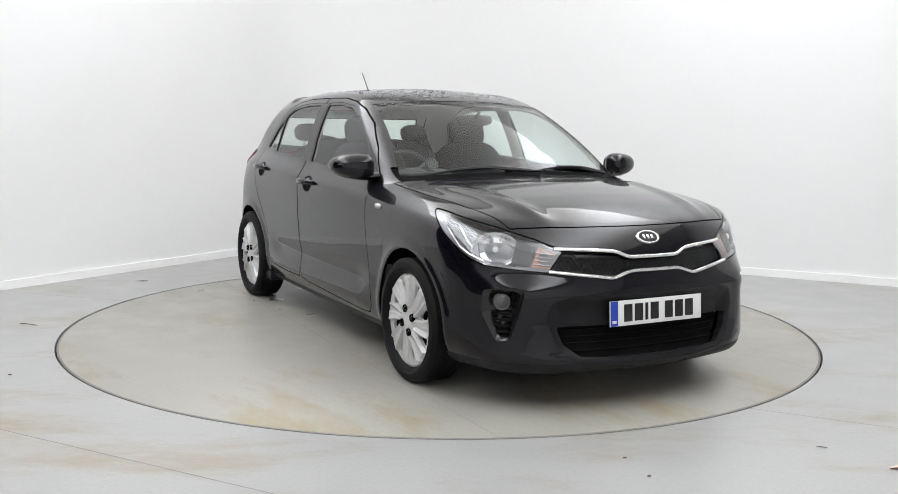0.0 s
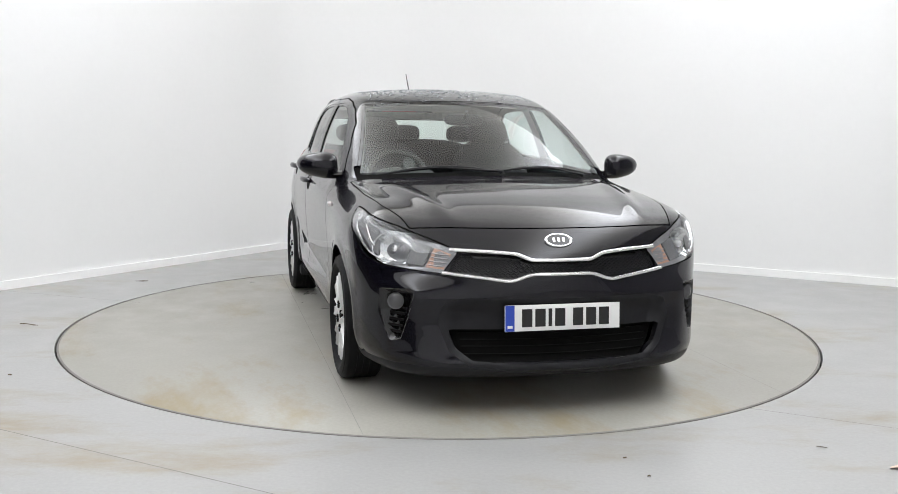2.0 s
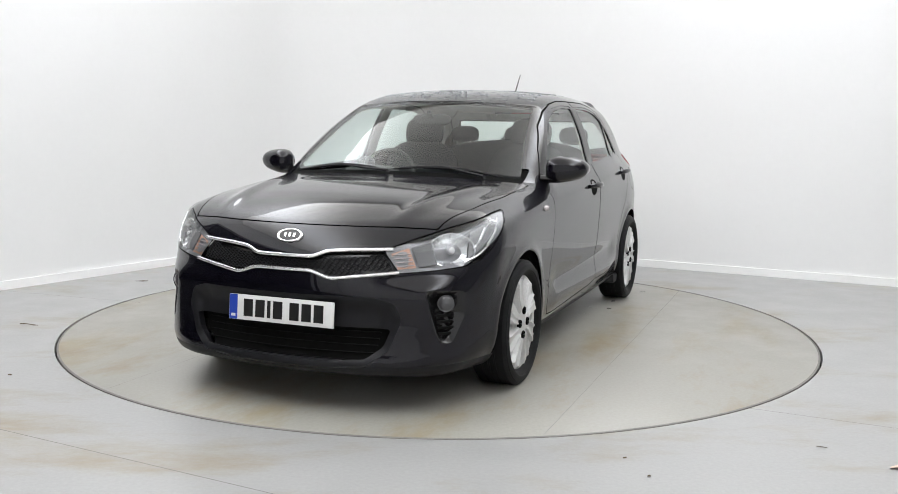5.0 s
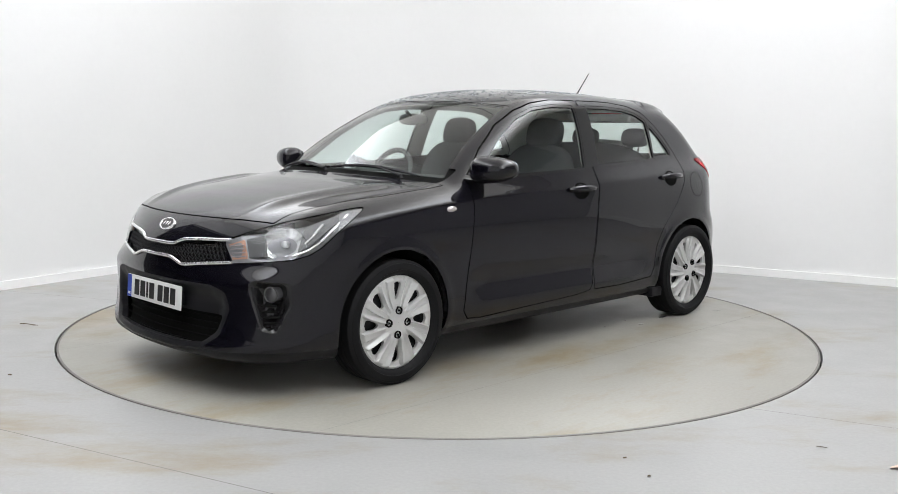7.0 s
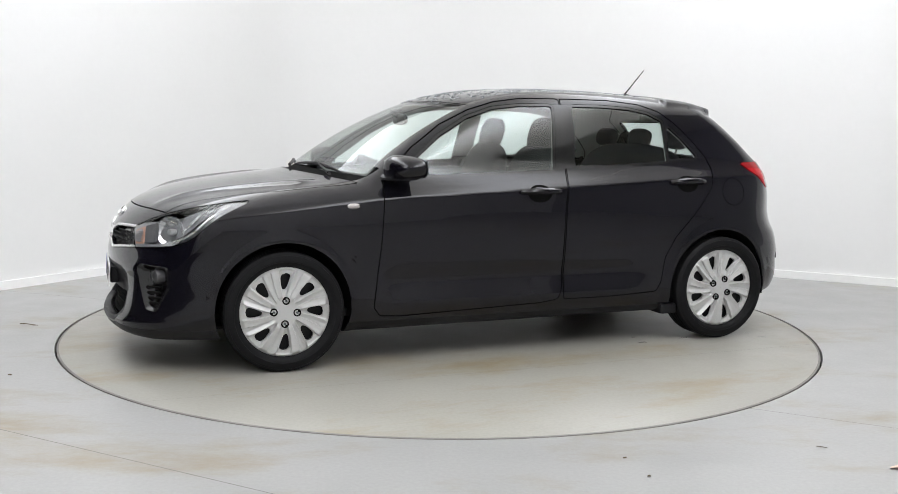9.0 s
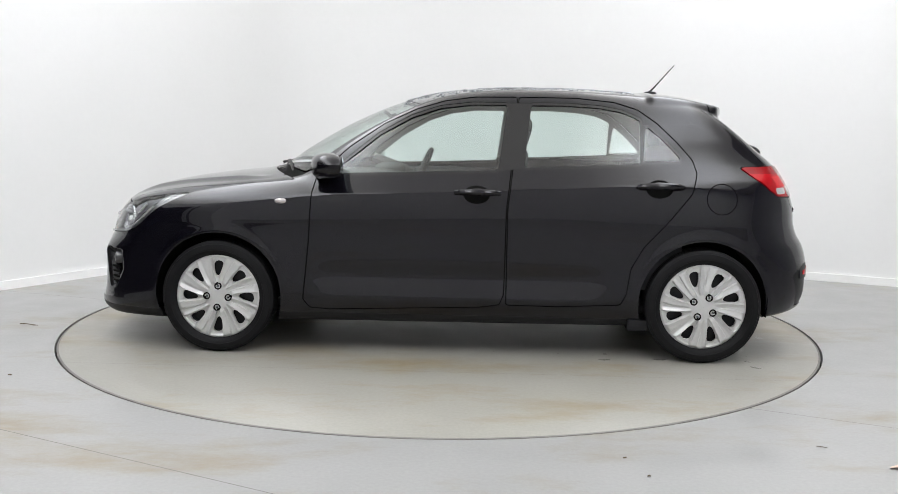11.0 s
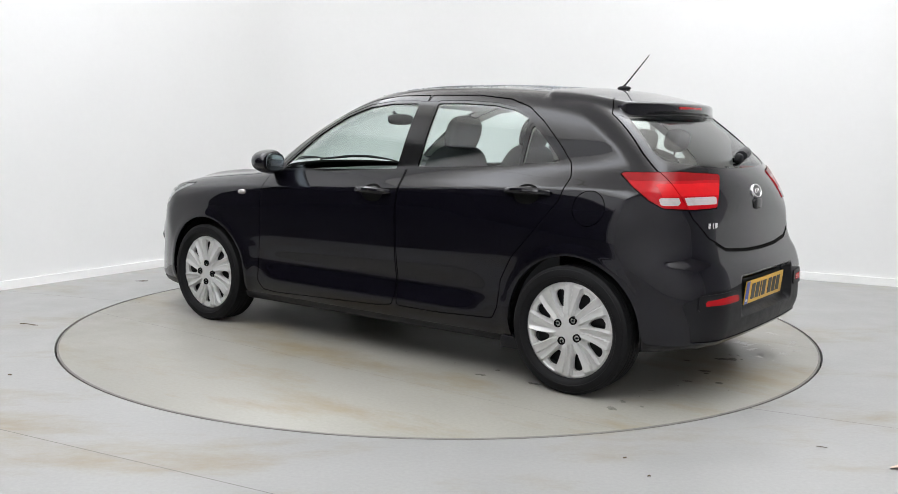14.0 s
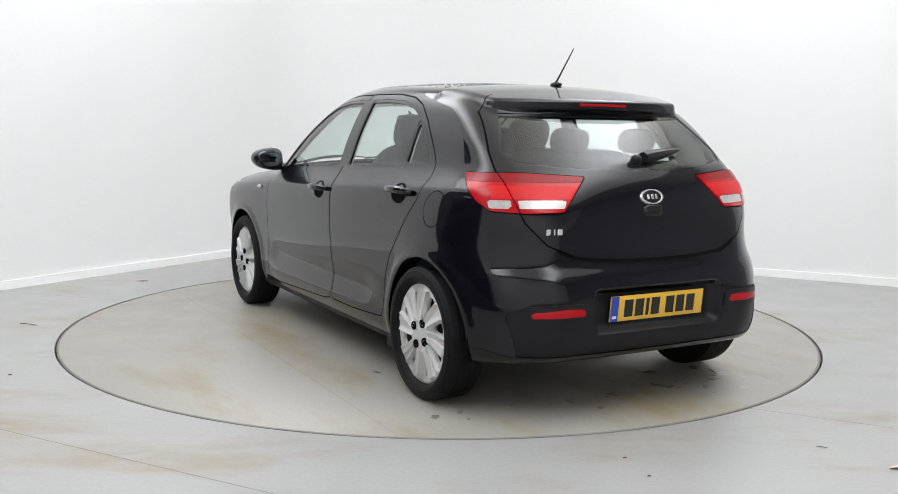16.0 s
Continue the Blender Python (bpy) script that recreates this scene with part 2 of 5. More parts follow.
def wall_strip(name, line, z0, z1, thick, mat, label, inward=0.0):
    """An upright wall along a plan line, with its thickness outside the room."""
    bm = bmesh.new()
    rows = []
    for i, q in enumerate(line):
        d = (line[min(i + 1, len(line) - 1)] - line[max(i - 1, 0)]).normalized()
        n = Vector((d.y, -d.x))
        i0, o0 = q - n * inward, q + n * thick
        rows.append([bm.verts.new((*i0, z0)), bm.verts.new((*i0, z1)), bm.verts.new((*o0, z1)), bm.verts.new((*o0, z0))])
    for r0, r1 in zip(rows, rows[1:]):
        for k in range(4):
            bm.faces.new((r0[k], r0[(k + 1) % 4], r1[(k + 1) % 4], r1[k]))
    bm.faces.new(rows[0])
    bm.faces.new(rows[-1][::-1])
    return tagged(part(name, bm, mat, None), label, "wall", kind="structure")


ROOM_H = 4.2
WHITE_LINE, CORNER, DIR_A, DIR_B = outline_walls()
wall_strip("wall_white", WHITE_LINE[1:], 0.0, ROOM_H, 0.15, WALL, "plain white painted studio wall with a rounded corner")
# out-of-view side wall, grey only to darken its mirror image in the doors
wall_strip("wall_dimmed", WHITE_LINE[:2], 0.0, ROOM_H, 0.15, DIMMED_WALL, "unseen studio side wall, greyed to dim its reflection in the car")
wall_strip("baseboard", WHITE_LINE[1:], 0.0, 0.064, 0.0, SKIRT, "white painted skirting board along the studio wall", 0.018)
OPEN_A, OPEN_B = WHITE_LINE[-1], Vector((-3.3, -5.2))
wall_strip("wall_back", [OPEN_B, Vector((-3.3, -6.7)), Vector((6.7, -6.7)), WHITE_LINE[0]], 0.0, ROOM_H, 0.15, WALL, "plain white painted studio wall on the viewing side")
wall_strip("wall_header", [OPEN_A, OPEN_B], 3.05, ROOM_H, 0.15, WALL, "white painted wall over the wide opening to the dark hall")
# out-of-view hall, coloured black so the car mirrors an unlit room
HALL = [OPEN_A, Vector((-11.5, 1.4)), Vector((-11.5, -5.4)), OPEN_B]
wall_strip("wall_hall", HALL, 0.0, 3.2, 0.15, UNLIT_BLACK, "walls of the unlit hall beside the studio, its darkness put in as black")
# added tongue of black floor, darkens what the lower doors mirror
APRON = [Vector((-1.75, -4.7)), Vector((-2.05, -2.7)), Vector((-2.75, -1.4))]
for hall_name, hall_z, hall_label in (("floor_hall", 0.004, "floor of the unlit hall and its apron, darkness put in as black"), ("ceiling_hall", 3.2, "ceiling of the unlit hall, its darkness put in as black")):
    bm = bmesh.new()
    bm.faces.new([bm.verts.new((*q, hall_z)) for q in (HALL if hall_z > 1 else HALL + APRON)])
    tagged(part(hall_name, bm, UNLIT_BLACK, None), hall_label, hall_name.split("_")[0], kind="structure")


def sheet(name, outline, z, mat, hole_r=0.0, down=0.0):
    bm = bmesh.new()
    if hole_r:
        seg = 256
        ring = [bm.verts.new((hole_r * math.cos(2 * math.pi * k / seg), hole_r * math.sin(2 * math.pi * k / seg), z)) for k in range(seg)]
        low = [bm.verts.new((v.co.x, v.co.y, z - 0.06)) for v in ring]
        far = [bm.verts.new((14 * math.cos(2 * math.pi * k / seg), 14 * math.sin(2 * math.pi * k / seg) - 2, z)) for k in range(seg)]
        for k in range(seg):
            j = (k + 1) % seg
            bm.faces.new((ring[k], ring[j], far[j], far[k]))
            bm.faces.new((low[k], low[j], ring[j], ring[k]))
    else:
        bm.faces.new([bm.verts.new((*q, z)) for q in outline])
    return part(name, bm, mat, None, smooth=False)


tagged(sheet("floor", None, 0.0, FLOOR, TABLE_R + 0.006), "grey painted concrete studio floor with brown stains", "floor", kind="structure")
bm = bmesh.new()
bm.faces.new([bm.verts.new((x, y, -0.06)) for x, y in ((-3, -3), (3, -3), (3, 3), (-3, 3))])
tagged(part("floor_pit", bm, DARK_GAP, None), "dark pit under the turntable's edge", "floor", kind="structure")
bm = bmesh.new()
bm.faces.new([bm.verts.new((x, y, ROOM_H)) for x, y in ((-13, -13), (13, -13), (13, 8), (-13, 8))])
tagged(part("ceiling", bm, CEIL, None), "grey painted studio ceiling", "ceiling", kind="structure")


def turntable():
    """The round floor plate on which the car stands."""
    bm = bmesh.new()
    lathe(bm, [(0.002, 0.0), (1.1, 0.0), (TABLE_R - 0.010, 0.0), (TABLE_R - 0.007, -0.002), (TABLE_R - 0.006, -0.05)], 256)
    bmesh.ops.rotate(bm, cent=(0, 0, 0), matrix=Matrix.Rotation(radians(90), 3, "X"), verts=bm.verts)
    ob = part("turntable", bm, DISC, None)
    return tagged(ob, "round grey painted turntable plate, stained brown by tyres", "turntable")


TABLE = turntable()
SEAMS = (((-1.86, 1.208), (1.86, 1.208)), ((-2.06, -0.823), (2.06, -0.823)))
bm = bmesh.new()
lathe(bm, [(TABLE_R - 0.016, 0.0008), (TABLE_R - 0.0085, 0.0008), (TABLE_R - 0.0052, -0.0015), (TABLE_R - 0.0052, -0.045)], 256)
bmesh.ops.rotate(bm, cent=(0, 0, 0), matrix=Matrix.Rotation(radians(90), 3, "X"), verts=bm.verts)
part("edge_ring", bm, JOINT, TABLE, "worn steel edge of the turntable plate")
for a, b in SEAMS:
    a, b = Vector(a), Vector(b)
    n = (b - a).orthogonal().normalized() * 0.0013
    bm = bmesh.new()
    bm.faces.new([bm.verts.new((*q, 0.0011)) for q in (a - n, b - n, b + n, a + n)])
    part("seam", bm, SEAM, TABLE, "fine seam between the plate's segments", smooth=False)


def water_spots():
    """Wet drips and thin films of rain that ran off the car."""
    rnd = random.Random(11)
    vs, fs = [], []
    for cx, cy, sx, sy, count, big in ((-1.35, -0.72, 0.28, 0.10, 26, 0.030), (-1.80, -0.45, 0.10, 0.30, 34, 0.034), (-1.75, 0.30, 0.10, 0.35, 12, 0.024), (-1.1, 0.78, 0.35, 0.07, 12, 0.022)):
        for _ in range(count):
            x, y, r = rnd.gauss(cx, sx), rnd.gauss(cy, sy), big * (0.15 + 0.85 * rnd.random() ** 3)
            if math.hypot(x, y) > TABLE_R - 0.08:
                continue
            base, ph, st = len(vs), rnd.uniform(0, 6.3), rnd.uniform(0.6, 1.6)
            for k in range(14):
                a = 2 * math.pi * k / 14
                w = r * (1 + 0.28 * math.sin(2 * a + ph) + 0.16 * math.sin(5 * a + 2 * ph))
                vs.append((x + w * math.cos(a) * st, y + w * math.sin(a), 0.0009))
            vs.append((x, y, 0.0009 + 0.03 * r))
            fs += [[base + k, base + (k + 1) % 14, base + 14] for k in range(14)]
    ob = mesh_object("water_spots", vs, fs, WET, TABLE, "wet drips of rain water on the plate")
    tagged(ob, kind="stuff")


water_spots()


def floor_joint(a, b, w=0.004):
    a, b = Vector(a), Vector(b)
    n = (b - a).orthogonal().normalized() * w / 2
    bm = bmesh.new()
    bm.faces.new([bm.verts.new((*q, 0.0012)) for q in (a - n, b - n, b + n, a + n)])
    tagged(part("trim", bm, JOINT, None, smooth=False), "thin filled joint in the concrete floor", "floor joint", kind="structure")


floor_joint((-3.2, -1.42), (-0.35, -2.92))
floor_joint((1.38, -1.77), (4.2, -3.15))
floor_joint((-3.2, 0.92), (-2.05, 0.52), 0.003)


def floor_scrap(name, x, y, size, mat, label, rot=0.0):
    bm = bmesh.new()
    rnd = random.Random(int(abs(x * 97 + y * 31) * 100))
    ring = [bm.verts.new((size[0] * math.cos(k * math.pi / 4) * rnd.uniform(0.7, 1.1), size[1] * math.sin(k * math.pi / 4) * rnd.uniform(0.7, 1.1),
                          rnd.uniform(0.0, size[2]))) for k in range(8)]
    c = bm.verts.new((0, 0, size[2]))
    for k in range(8):
        bm.faces.new((ring[k], ring[(k + 1) % 8], c))
    under = bmesh.ops.extrude_face_region(bm, geom=list(bm.faces))
    bmesh.ops.translate(bm, vec=(0, 0, 0.0015), verts=[g for g in under["geom"] if isinstance(g, bmesh.types.BMVert)])
    ob = part(name, bm, mat, None)
    ob.matrix_world = pose(x, y, 0.0005, 0, 0, rot)
    return tagged(ob, label, "litter")


floor_scrap("paper_scrap", 1.70, -2.50, (0.045, 0.022, 0.012), SCRAP, "crumpled white and orange paper scrap on the grey floor", 20)
floor_scrap("dry_leaf", -2.48, -0.23, (0.07, 0.008, 0.006), LEAF, "thin dry brown leaf stalk on the floor", -20)
floor_scrap("dry_leaf", -2.30, 1.39, (0.05, 0.012, 0.006), LEAF, "dry brown leaf near the wall", 10)
floor_scrap("grit", -2.08, -1.37, (0.010, 0.008, 0.006), LEAF, "small dark piece of grit on the floor")
floor_scrap("grit", 0.75, -2.62, (0.009, 0.007, 0.008), LEAF, "small dark piece of grit on the floor")
floor_scrap("grit", 0.70, -2.43, (0.008, 0.006, 0.004), LEAF, "small dark piece of grit on the floor")
floor_scrap("grit", 1.50, -2.28, (0.020, 0.004, 0.003), LEAF, "short dark twig on the floor", -25)


def light_box(x, y, sx, sy):
    """A stretched diffuser over the turntable, in a white frame, in four lengths."""
    root = new("ceiling_light")
    for dx, dy, w, h in ((0, sy / 2, sx + 0.1, 0.05), (0, -sy / 2, sx + 0.1, 0.05), (sx / 2, 0, 0.05, sy - 0.05), (-sx / 2, 0, 0.05, sy - 0.05)):
        bm = bmesh.new()
        add_box(bm, (dx, dy, 0), (w, h, 0.16), bev=0.006)
        part("frame", bm, SKIRT, root)
    for k in range(4):
        bm = bmesh.new()
        add_box(bm, (0, sy * (k - 1.5) / 4, 0.0), (sx - 0.056, (sy - 0.056) / 4 - 0.003, 0.05))
        part("diffuser", bm, LAMP_GLOW, root, "glowing stretched white diffuser", smooth=False)
    root.matrix_world = pose(x, y, ROOM_H - 0.10)
    return tagged(root, "large glowing light box on the studio ceiling", "ceiling light")


light_box(0.0, -1.4, 8.6, 9.2)


def tube_lamp(x, y, z, rot):
    """A lit tube on a white batten under the hall's ceiling."""
    root = new("tube_lamp")
    bm = bmesh.new()
    add_box(bm, (0, 0, 0.04), (1.55, 0.07, 0.05), bev=0.006)
    part("batten", bm, SKIRT, root, "white lamp batten")
    bm = bmesh.new()
    tube(bm, [(-0.74, 0, 0), (0.74, 0, 0)], 0.016, 10)
    part("lamp_tube", bm, TUBE, root, "glowing fluorescent tube")
    root.matrix_world = pose(x, y, z, 0, 0, rot)
    return tagged(root, "lit fluorescent tube under the dark hall's ceiling", "ceiling light")


tube_lamp(-5.6, -2.0, 3.135, 80)


# ---- car: the shape as smooth curves ----
def curve(*knots):
    """A smooth curve through (x, value) knots, as a table to look up."""
    k = np.array(sorted(knots), float)
    x, y = k[:, 0], k[:, 1]
    d = np.diff(y) / np.diff(x)
    m = np.empty(len(x))
    m[1:-1], m[0], m[-1] = (d[:-1] + d[1:]) / 2, d[0], d[-1]
    m[1:-1][d[:-1] * d[1:] <= 0] = 0
    fine = np.linspace(x[0], x[-1], 1500)
    i = np.clip(np.searchsorted(x, fine) - 1, 0, len(x) - 2)
    h = (x[1:] - x[:-1])[i]
    s = (fine - x[i]) / h
    val = ((2 * s**3 - 3 * s**2 + 1) * y[i] + (s**3 - 2 * s**2 + s) * h * m[i] + (3 * s**2 - 2 * s**3) * y[i + 1] + (s**3 - s**2) * h * m[i + 1])
    return lambda q: np.interp(q, fine, val)


# x is metres ahead of the front axle, z above the floor
TOP = curve((0.95, 0.62), (0.80, 0.710), (0.72, 0.765), (0.64, 0.812), (0.50, 0.868), (0.35, 0.903), (0.20, 0.926), (0.05, 0.945), (-0.10, 0.962), (-0.20, 0.985),
            (-0.36, 1.090), (-0.54, 1.198), (-0.72, 1.288), (-0.90, 1.360), (-1.08, 1.409), (-1.25, 1.436), (-1.42, 1.451), (-1.60, 1.456),
            (-1.93, 1.452), (-2.27, 1.432), (-2.44, 1.415), (-2.56, 1.392), (-2.66, 1.345), (-2.74, 1.295), (-2.87, 1.202), (-2.98, 1.120),
            (-3.06, 1.055), (-3.16, 0.92), (-3.3, 0.70))
SPOILER = curve((-1.9, 1.452), (-2.27, 1.434), (-2.44, 1.421), (-2.60, 1.396), (-2.77, 1.352), (-2.9, 1.31))
BEND = curve((0.9, 0.20), (0.3, 0.22), (-0.2, 0.42), (-0.6, 0.48), (-1.0, 0.45), (-1.4, 0.12), (-1.9, 0.0), (-2.4, -0.06), (-2.7, -0.16), (-3.0, -0.28), (-3.3, -0.3))
CROWN = curve((0.9, 0.05), (0.3, 0.065), (-0.2, 0.06), (-0.9, 0.08), (-1.4, 0.10), (-2.4, 0.10), (-2.9, 0.05), (-3.3, 0.05))
NOSE = curve((0.10, 0.70), (0.15, 0.765), (0.19, 0.822), (0.235, 0.832), (0.28, 0.814), (0.38, 0.800), (0.46, 0.797), (0.52, 0.800), (0.56, 0.798), (0.62, 0.785),
             (0.68, 0.768), (0.74, 0.742), (0.80, 0.715), (0.90, 0.66), (1.0, 0.6), (1.6, 0.3))
TAIL = curve((0.10, -3.10), (0.20, -3.14), (0.27, -3.195), (0.33, -3.222), (0.45, -3.228), (0.54, -3.218), (0.61, -3.195), (0.66, -3.165), (0.72, -3.145), (0.85, -3.136),
             (0.93, -3.130), (1.00, -3.112), (1.06, -3.075), (1.2, -3.05), (1.6, -3.0))
SECTION = curve((0.05, 0.70), (0.16, 0.765), (0.20, 0.795), (0.25, 0.820), (0.30, 0.832), (0.36, 0.836), (0.43, 0.8365), (0.52, 0.8405), (0.62, 0.8475), (0.75, 0.853),
                (0.82, 0.852), (0.858, 0.8485), (0.878, 0.8435), (0.892, 0.835), (0.93, 0.810), (0.97, 0.787), (1.02, 0.767), (1.10, 0.742), (1.20, 0.704), (1.30, 0.656),
                (1.38, 0.608), (1.46, 0.545), (1.6, 0.42))
LOW_PLAN = curve((0.95, -0.45), (0.75, -0.235), (0.62, -0.105), (0.50, -0.048), (0.38, -0.014), (0.22, 0.000), (0.0, 0.004), (-0.5, -0.002), (-1.5, 0.0), (-2.2, -0.004),
                 (-2.6, -0.006), (-2.8, -0.020), (-2.95, -0.046), (-3.08, -0.095), (-3.2, -0.19), (-3.4, -0.45))
HIGH_PLAN = curve((0.95, -0.44), (0.75, -0.28), (0.5, -0.145), (0.25, -0.072), (0.0, -0.045), (-0.5, -0.014), (-1.0, 0.0), (-1.6, 0.0), (-2.2, -0.022), (-2.5, -0.045), (-2.75, -0.070),
                  (-2.95, -0.115), (-3.1, -0.18), (-3.4, -0.4))
BELT = curve((0.9, 0.86), (0.3, 0.90), (-0.4, 0.950), (-0.9, 0.968), (-1.5, 0.995), (-2.0, 1.020), (-2.5, 1.045), (-3.3, 1.06))
FRONT_AXLE, REAR_AXLE, HUB_Z = 0.0, -2.58, 0.301


def smooth_max(a, b, k):
    h = np.clip(k - np.abs(a - b), 0, None) / k
    return np.maximum(a, b) + h * h * k * 0.25


def ease(a, b, v):
    s = np.clip((v - a) / (b - a), 0, 1)
    return s * s * (3 - 2 * s)


def half_width(x, z):
    lift = BELT(x) - 0.97
    zz = z - lift * ease(0.55, 0.85, z)
    up = ease(0.72, 1.05, z)
    w = SECTION(zz) + LOW_PLAN(x) * (1 - up) + HIGH_PLAN(x) * up
    for ax in (FRONT_AXLE, REAR_AXLE):
        d = np.hypot(x - ax, z - HUB_Z)
        w = w + 0.006 * np.exp(-((d - 0.355) / 0.030) ** 2) * ease(0.95, 0.7, z)
    # a hollow low in the doors over a fuller sill
    doors = ease(-0.44, -0.66, x) * ease(-2.16, -1.92, x)
    w = w + doors * (0.007 * np.exp(-((z - 0.305) / 0.045) ** 2) - 0.011 * np.exp(-((z - 0.430) / 0.060) ** 2))
    return w


def body_field(q):
    """Negative inside the closed body, about a distance near its skin."""
    x, y, z = q[..., 0], np.abs(q[..., 1]), q[..., 2]
    y2 = y * y
    side = (y - half_width(x, z)) * 0.96
    xs = x + BEND(x) * y2
    slope = (TOP(xs + 0.01) - TOP(xs - 0.01)) / 0.02
    ridge = 0.015 * ease(-0.28, -0.02, x) * ease(0.66, 0.40, x) * np.exp(-((y - 0.56 + 0.20 * x) / 0.048) ** 2)
    top = (z - TOP(xs) + CROWN(x) * y2 - ridge) / np.sqrt(1 + slope**2)
    bent = np.where(y < 0.55, 0.40 * y2, 0.40 * 0.3025 + 0.44 * (y - 0.55) + 1.3 * (y - 0.55) ** 2)
    flat = 0.28 * y2 + 3.6 * np.clip(y - 0.60, 0, None) ** 2
    bent = flat + (bent - flat) * ease(0.50, 0.62, z)
    front = (x - NOSE(z) + bent) / np.sqrt(1 + (0.8 * y) ** 2)
    rbent = 0.08 * y2 + 2.0 * np.clip(y - 0.48, 0, None) ** 2
    nest = 0.045 * ease(0.36, 0.31, y) * ease(0.565, 0.535, z) * ease(0.37, 0.405, z)
    rear = (TAIL(z) + nest + rbent - x) / np.sqrt(1 + (0.16 * y + 4.0 * np.clip(y - 0.48, 0, None)) ** 2)
    floor_z = np.interp(x, (-3.3, -2.95, -2.2, 0.3, 0.8), (0.27, 0.24, 0.175, 0.165, 0.165))
    under = floor_z - z
    f = smooth_max(side, top, 0.085)
    f = smooth_max(f, front, 0.07)
    f = smooth_max(f, rear, 0.05)
    f = smooth_max(f, under, 0.03)
    # the lip over the rear window
    sp = smooth_max(z - SPOILER(x) + 0.10 * y2, SPOILER(x) - 0.10 * y2 - 0.050 - z, 0.018)
    sp = smooth_max(sp, smooth_max(-2.774 + 0.36 * y2 - x, x + 2.3, 0.02), 0.018)
    sp = smooth_max(sp, y - 0.530 - 0.16 * (x + 2.77), 0.04)
    h = np.clip(0.03 - np.abs(f - sp), 0, None) / 0.03
    return np.minimum(f, sp) - h * h * 0.03 * 0.25


def skin(step=0.0145):
    """The body's skin as a dense quad net on the zero of body_field."""
    xs = np.arange(-3.33, 0.90, step)
    yh = np.arange(step / 2, 0.96, step)
    zs = np.arange(0.10, 1.50, step)
    g = np.stack(np.meshgrid(xs, yh, zs, indexing="ij"), -1)
    half = body_field(g)
    val = np.concatenate((half[:, ::-1], half), 1)
    ys = np.concatenate((-yh[::-1], yh))
    inside = val < 0
    corners = [(a, b, c) for a in (0, 1) for b in (0, 1) for c in (0, 1)]
    shape = np.array(val.shape) - 1
    cut = lambda arr, o: arr[o[0]:o[0] + shape[0], o[1]:o[1] + shape[1], o[2]:o[2] + shape[2]]
    total = sum(cut(inside, o).astype(np.int8) for o in corners)
    cells = np.argwhere((total > 0) & (total < 8))
    index = -np.ones(shape, np.int64)
    index[tuple(cells.T)] = np.arange(len(cells))
    acc, cnt = np.zeros((len(cells), 3)), np.zeros(len(cells))
    for a in range(8):
        for ax in range(3):
            o = corners[a]
            if o[ax]:
                continue
            o2 = tuple(1 if i == ax else o[i] for i in range(3))
            va, vb = val[tuple((cells + o).T)], val[tuple((cells + o2).T)]
            hit = (va < 0) != (vb < 0)
            s = np.where(hit, va / np.where(hit, va - vb, 1), 0)
            pos = np.array(o, float) + s[:, None] * np.eye(3)[ax]
            acc += pos * hit[:, None]
            cnt += hit
    loc = cells + acc / cnt[:, None]
    verts = np.stack((xs[0] + loc[:, 0] * step, ys[0] + loc[:, 1] * step, zs[0] + loc[:, 2] * step), 1)
    faces = []
    for ax in range(3):
        b, c = [(1, 2), (2, 0), (0, 1)][ax]
        e = np.eye(3, dtype=int)
        lo = tuple(slice(0, -1) if i == ax else slice(1, -1) for i in range(3))
        hi = tuple(slice(1, None) if i == ax else slice(1, -1) for i in range(3))
        s0, s1 = inside[lo], inside[hi]
        for flag, arr in ((False, s0 & ~s1), (True, ~s0 & s1)):
            at = np.argwhere(arr) + np.array([0 if i == ax else 1 for i in range(3)])
            quad = np.stack([index[tuple((at - d).T)] for d in (e[b] * 0 + e[c] * 0, e[b], e[b] + e[c], e[c])], 1)
            faces.append(quad[:, ::-1] if flag else quad)
    for _ in range(4):
        n, f = slope_of(verts, True)
        verts = verts - n * np.clip(f, -0.01, 0.01)[:, None]
    return verts, np.concatenate(faces)


def slope_of(v, scaled=False):
    e = 0.0015
    g = np.stack([body_field(v + e * d) - body_field(v - e * d) for d in np.eye(3)], 1) / (2 * e)
    ln = np.linalg.norm(g, axis=1) + 1e-9
    return (g / ln[:, None], body_field(v) / ln) if scaled else g / ln[:, None]


# ---- car: cutting the skin into panels ----
def poly_field(pts, grow=0.0):
    """Positive inside a plan outline grown by a rounding radius; takes two coordinates."""
    a = np.array(pts, float)
    b = np.roll(a, -1, 0)

    def field(u, v):
        q = np.stack((u, v), -1)[:, None]
        e = b - a
        t = np.clip(((q - a) * e).sum(-1) / (e * e).sum(-1), 0, 1)
        d = np.sqrt((((q - a) - t[..., None] * e) ** 2).sum(-1)).min(1)
        over = (a[:, 1] > q[..., 1]) != (b[:, 1] > q[..., 1])
        xi = a[:, 0] + (q[..., 1] - a[:, 1]) * e[:, 0] / np.where(e[:, 1] == 0, 1e-9, e[:, 1])
        odd = (over & (q[..., 0] < xi)).sum(1) % 2 == 1
        return np.where(odd, d, -d) + grow
    return field


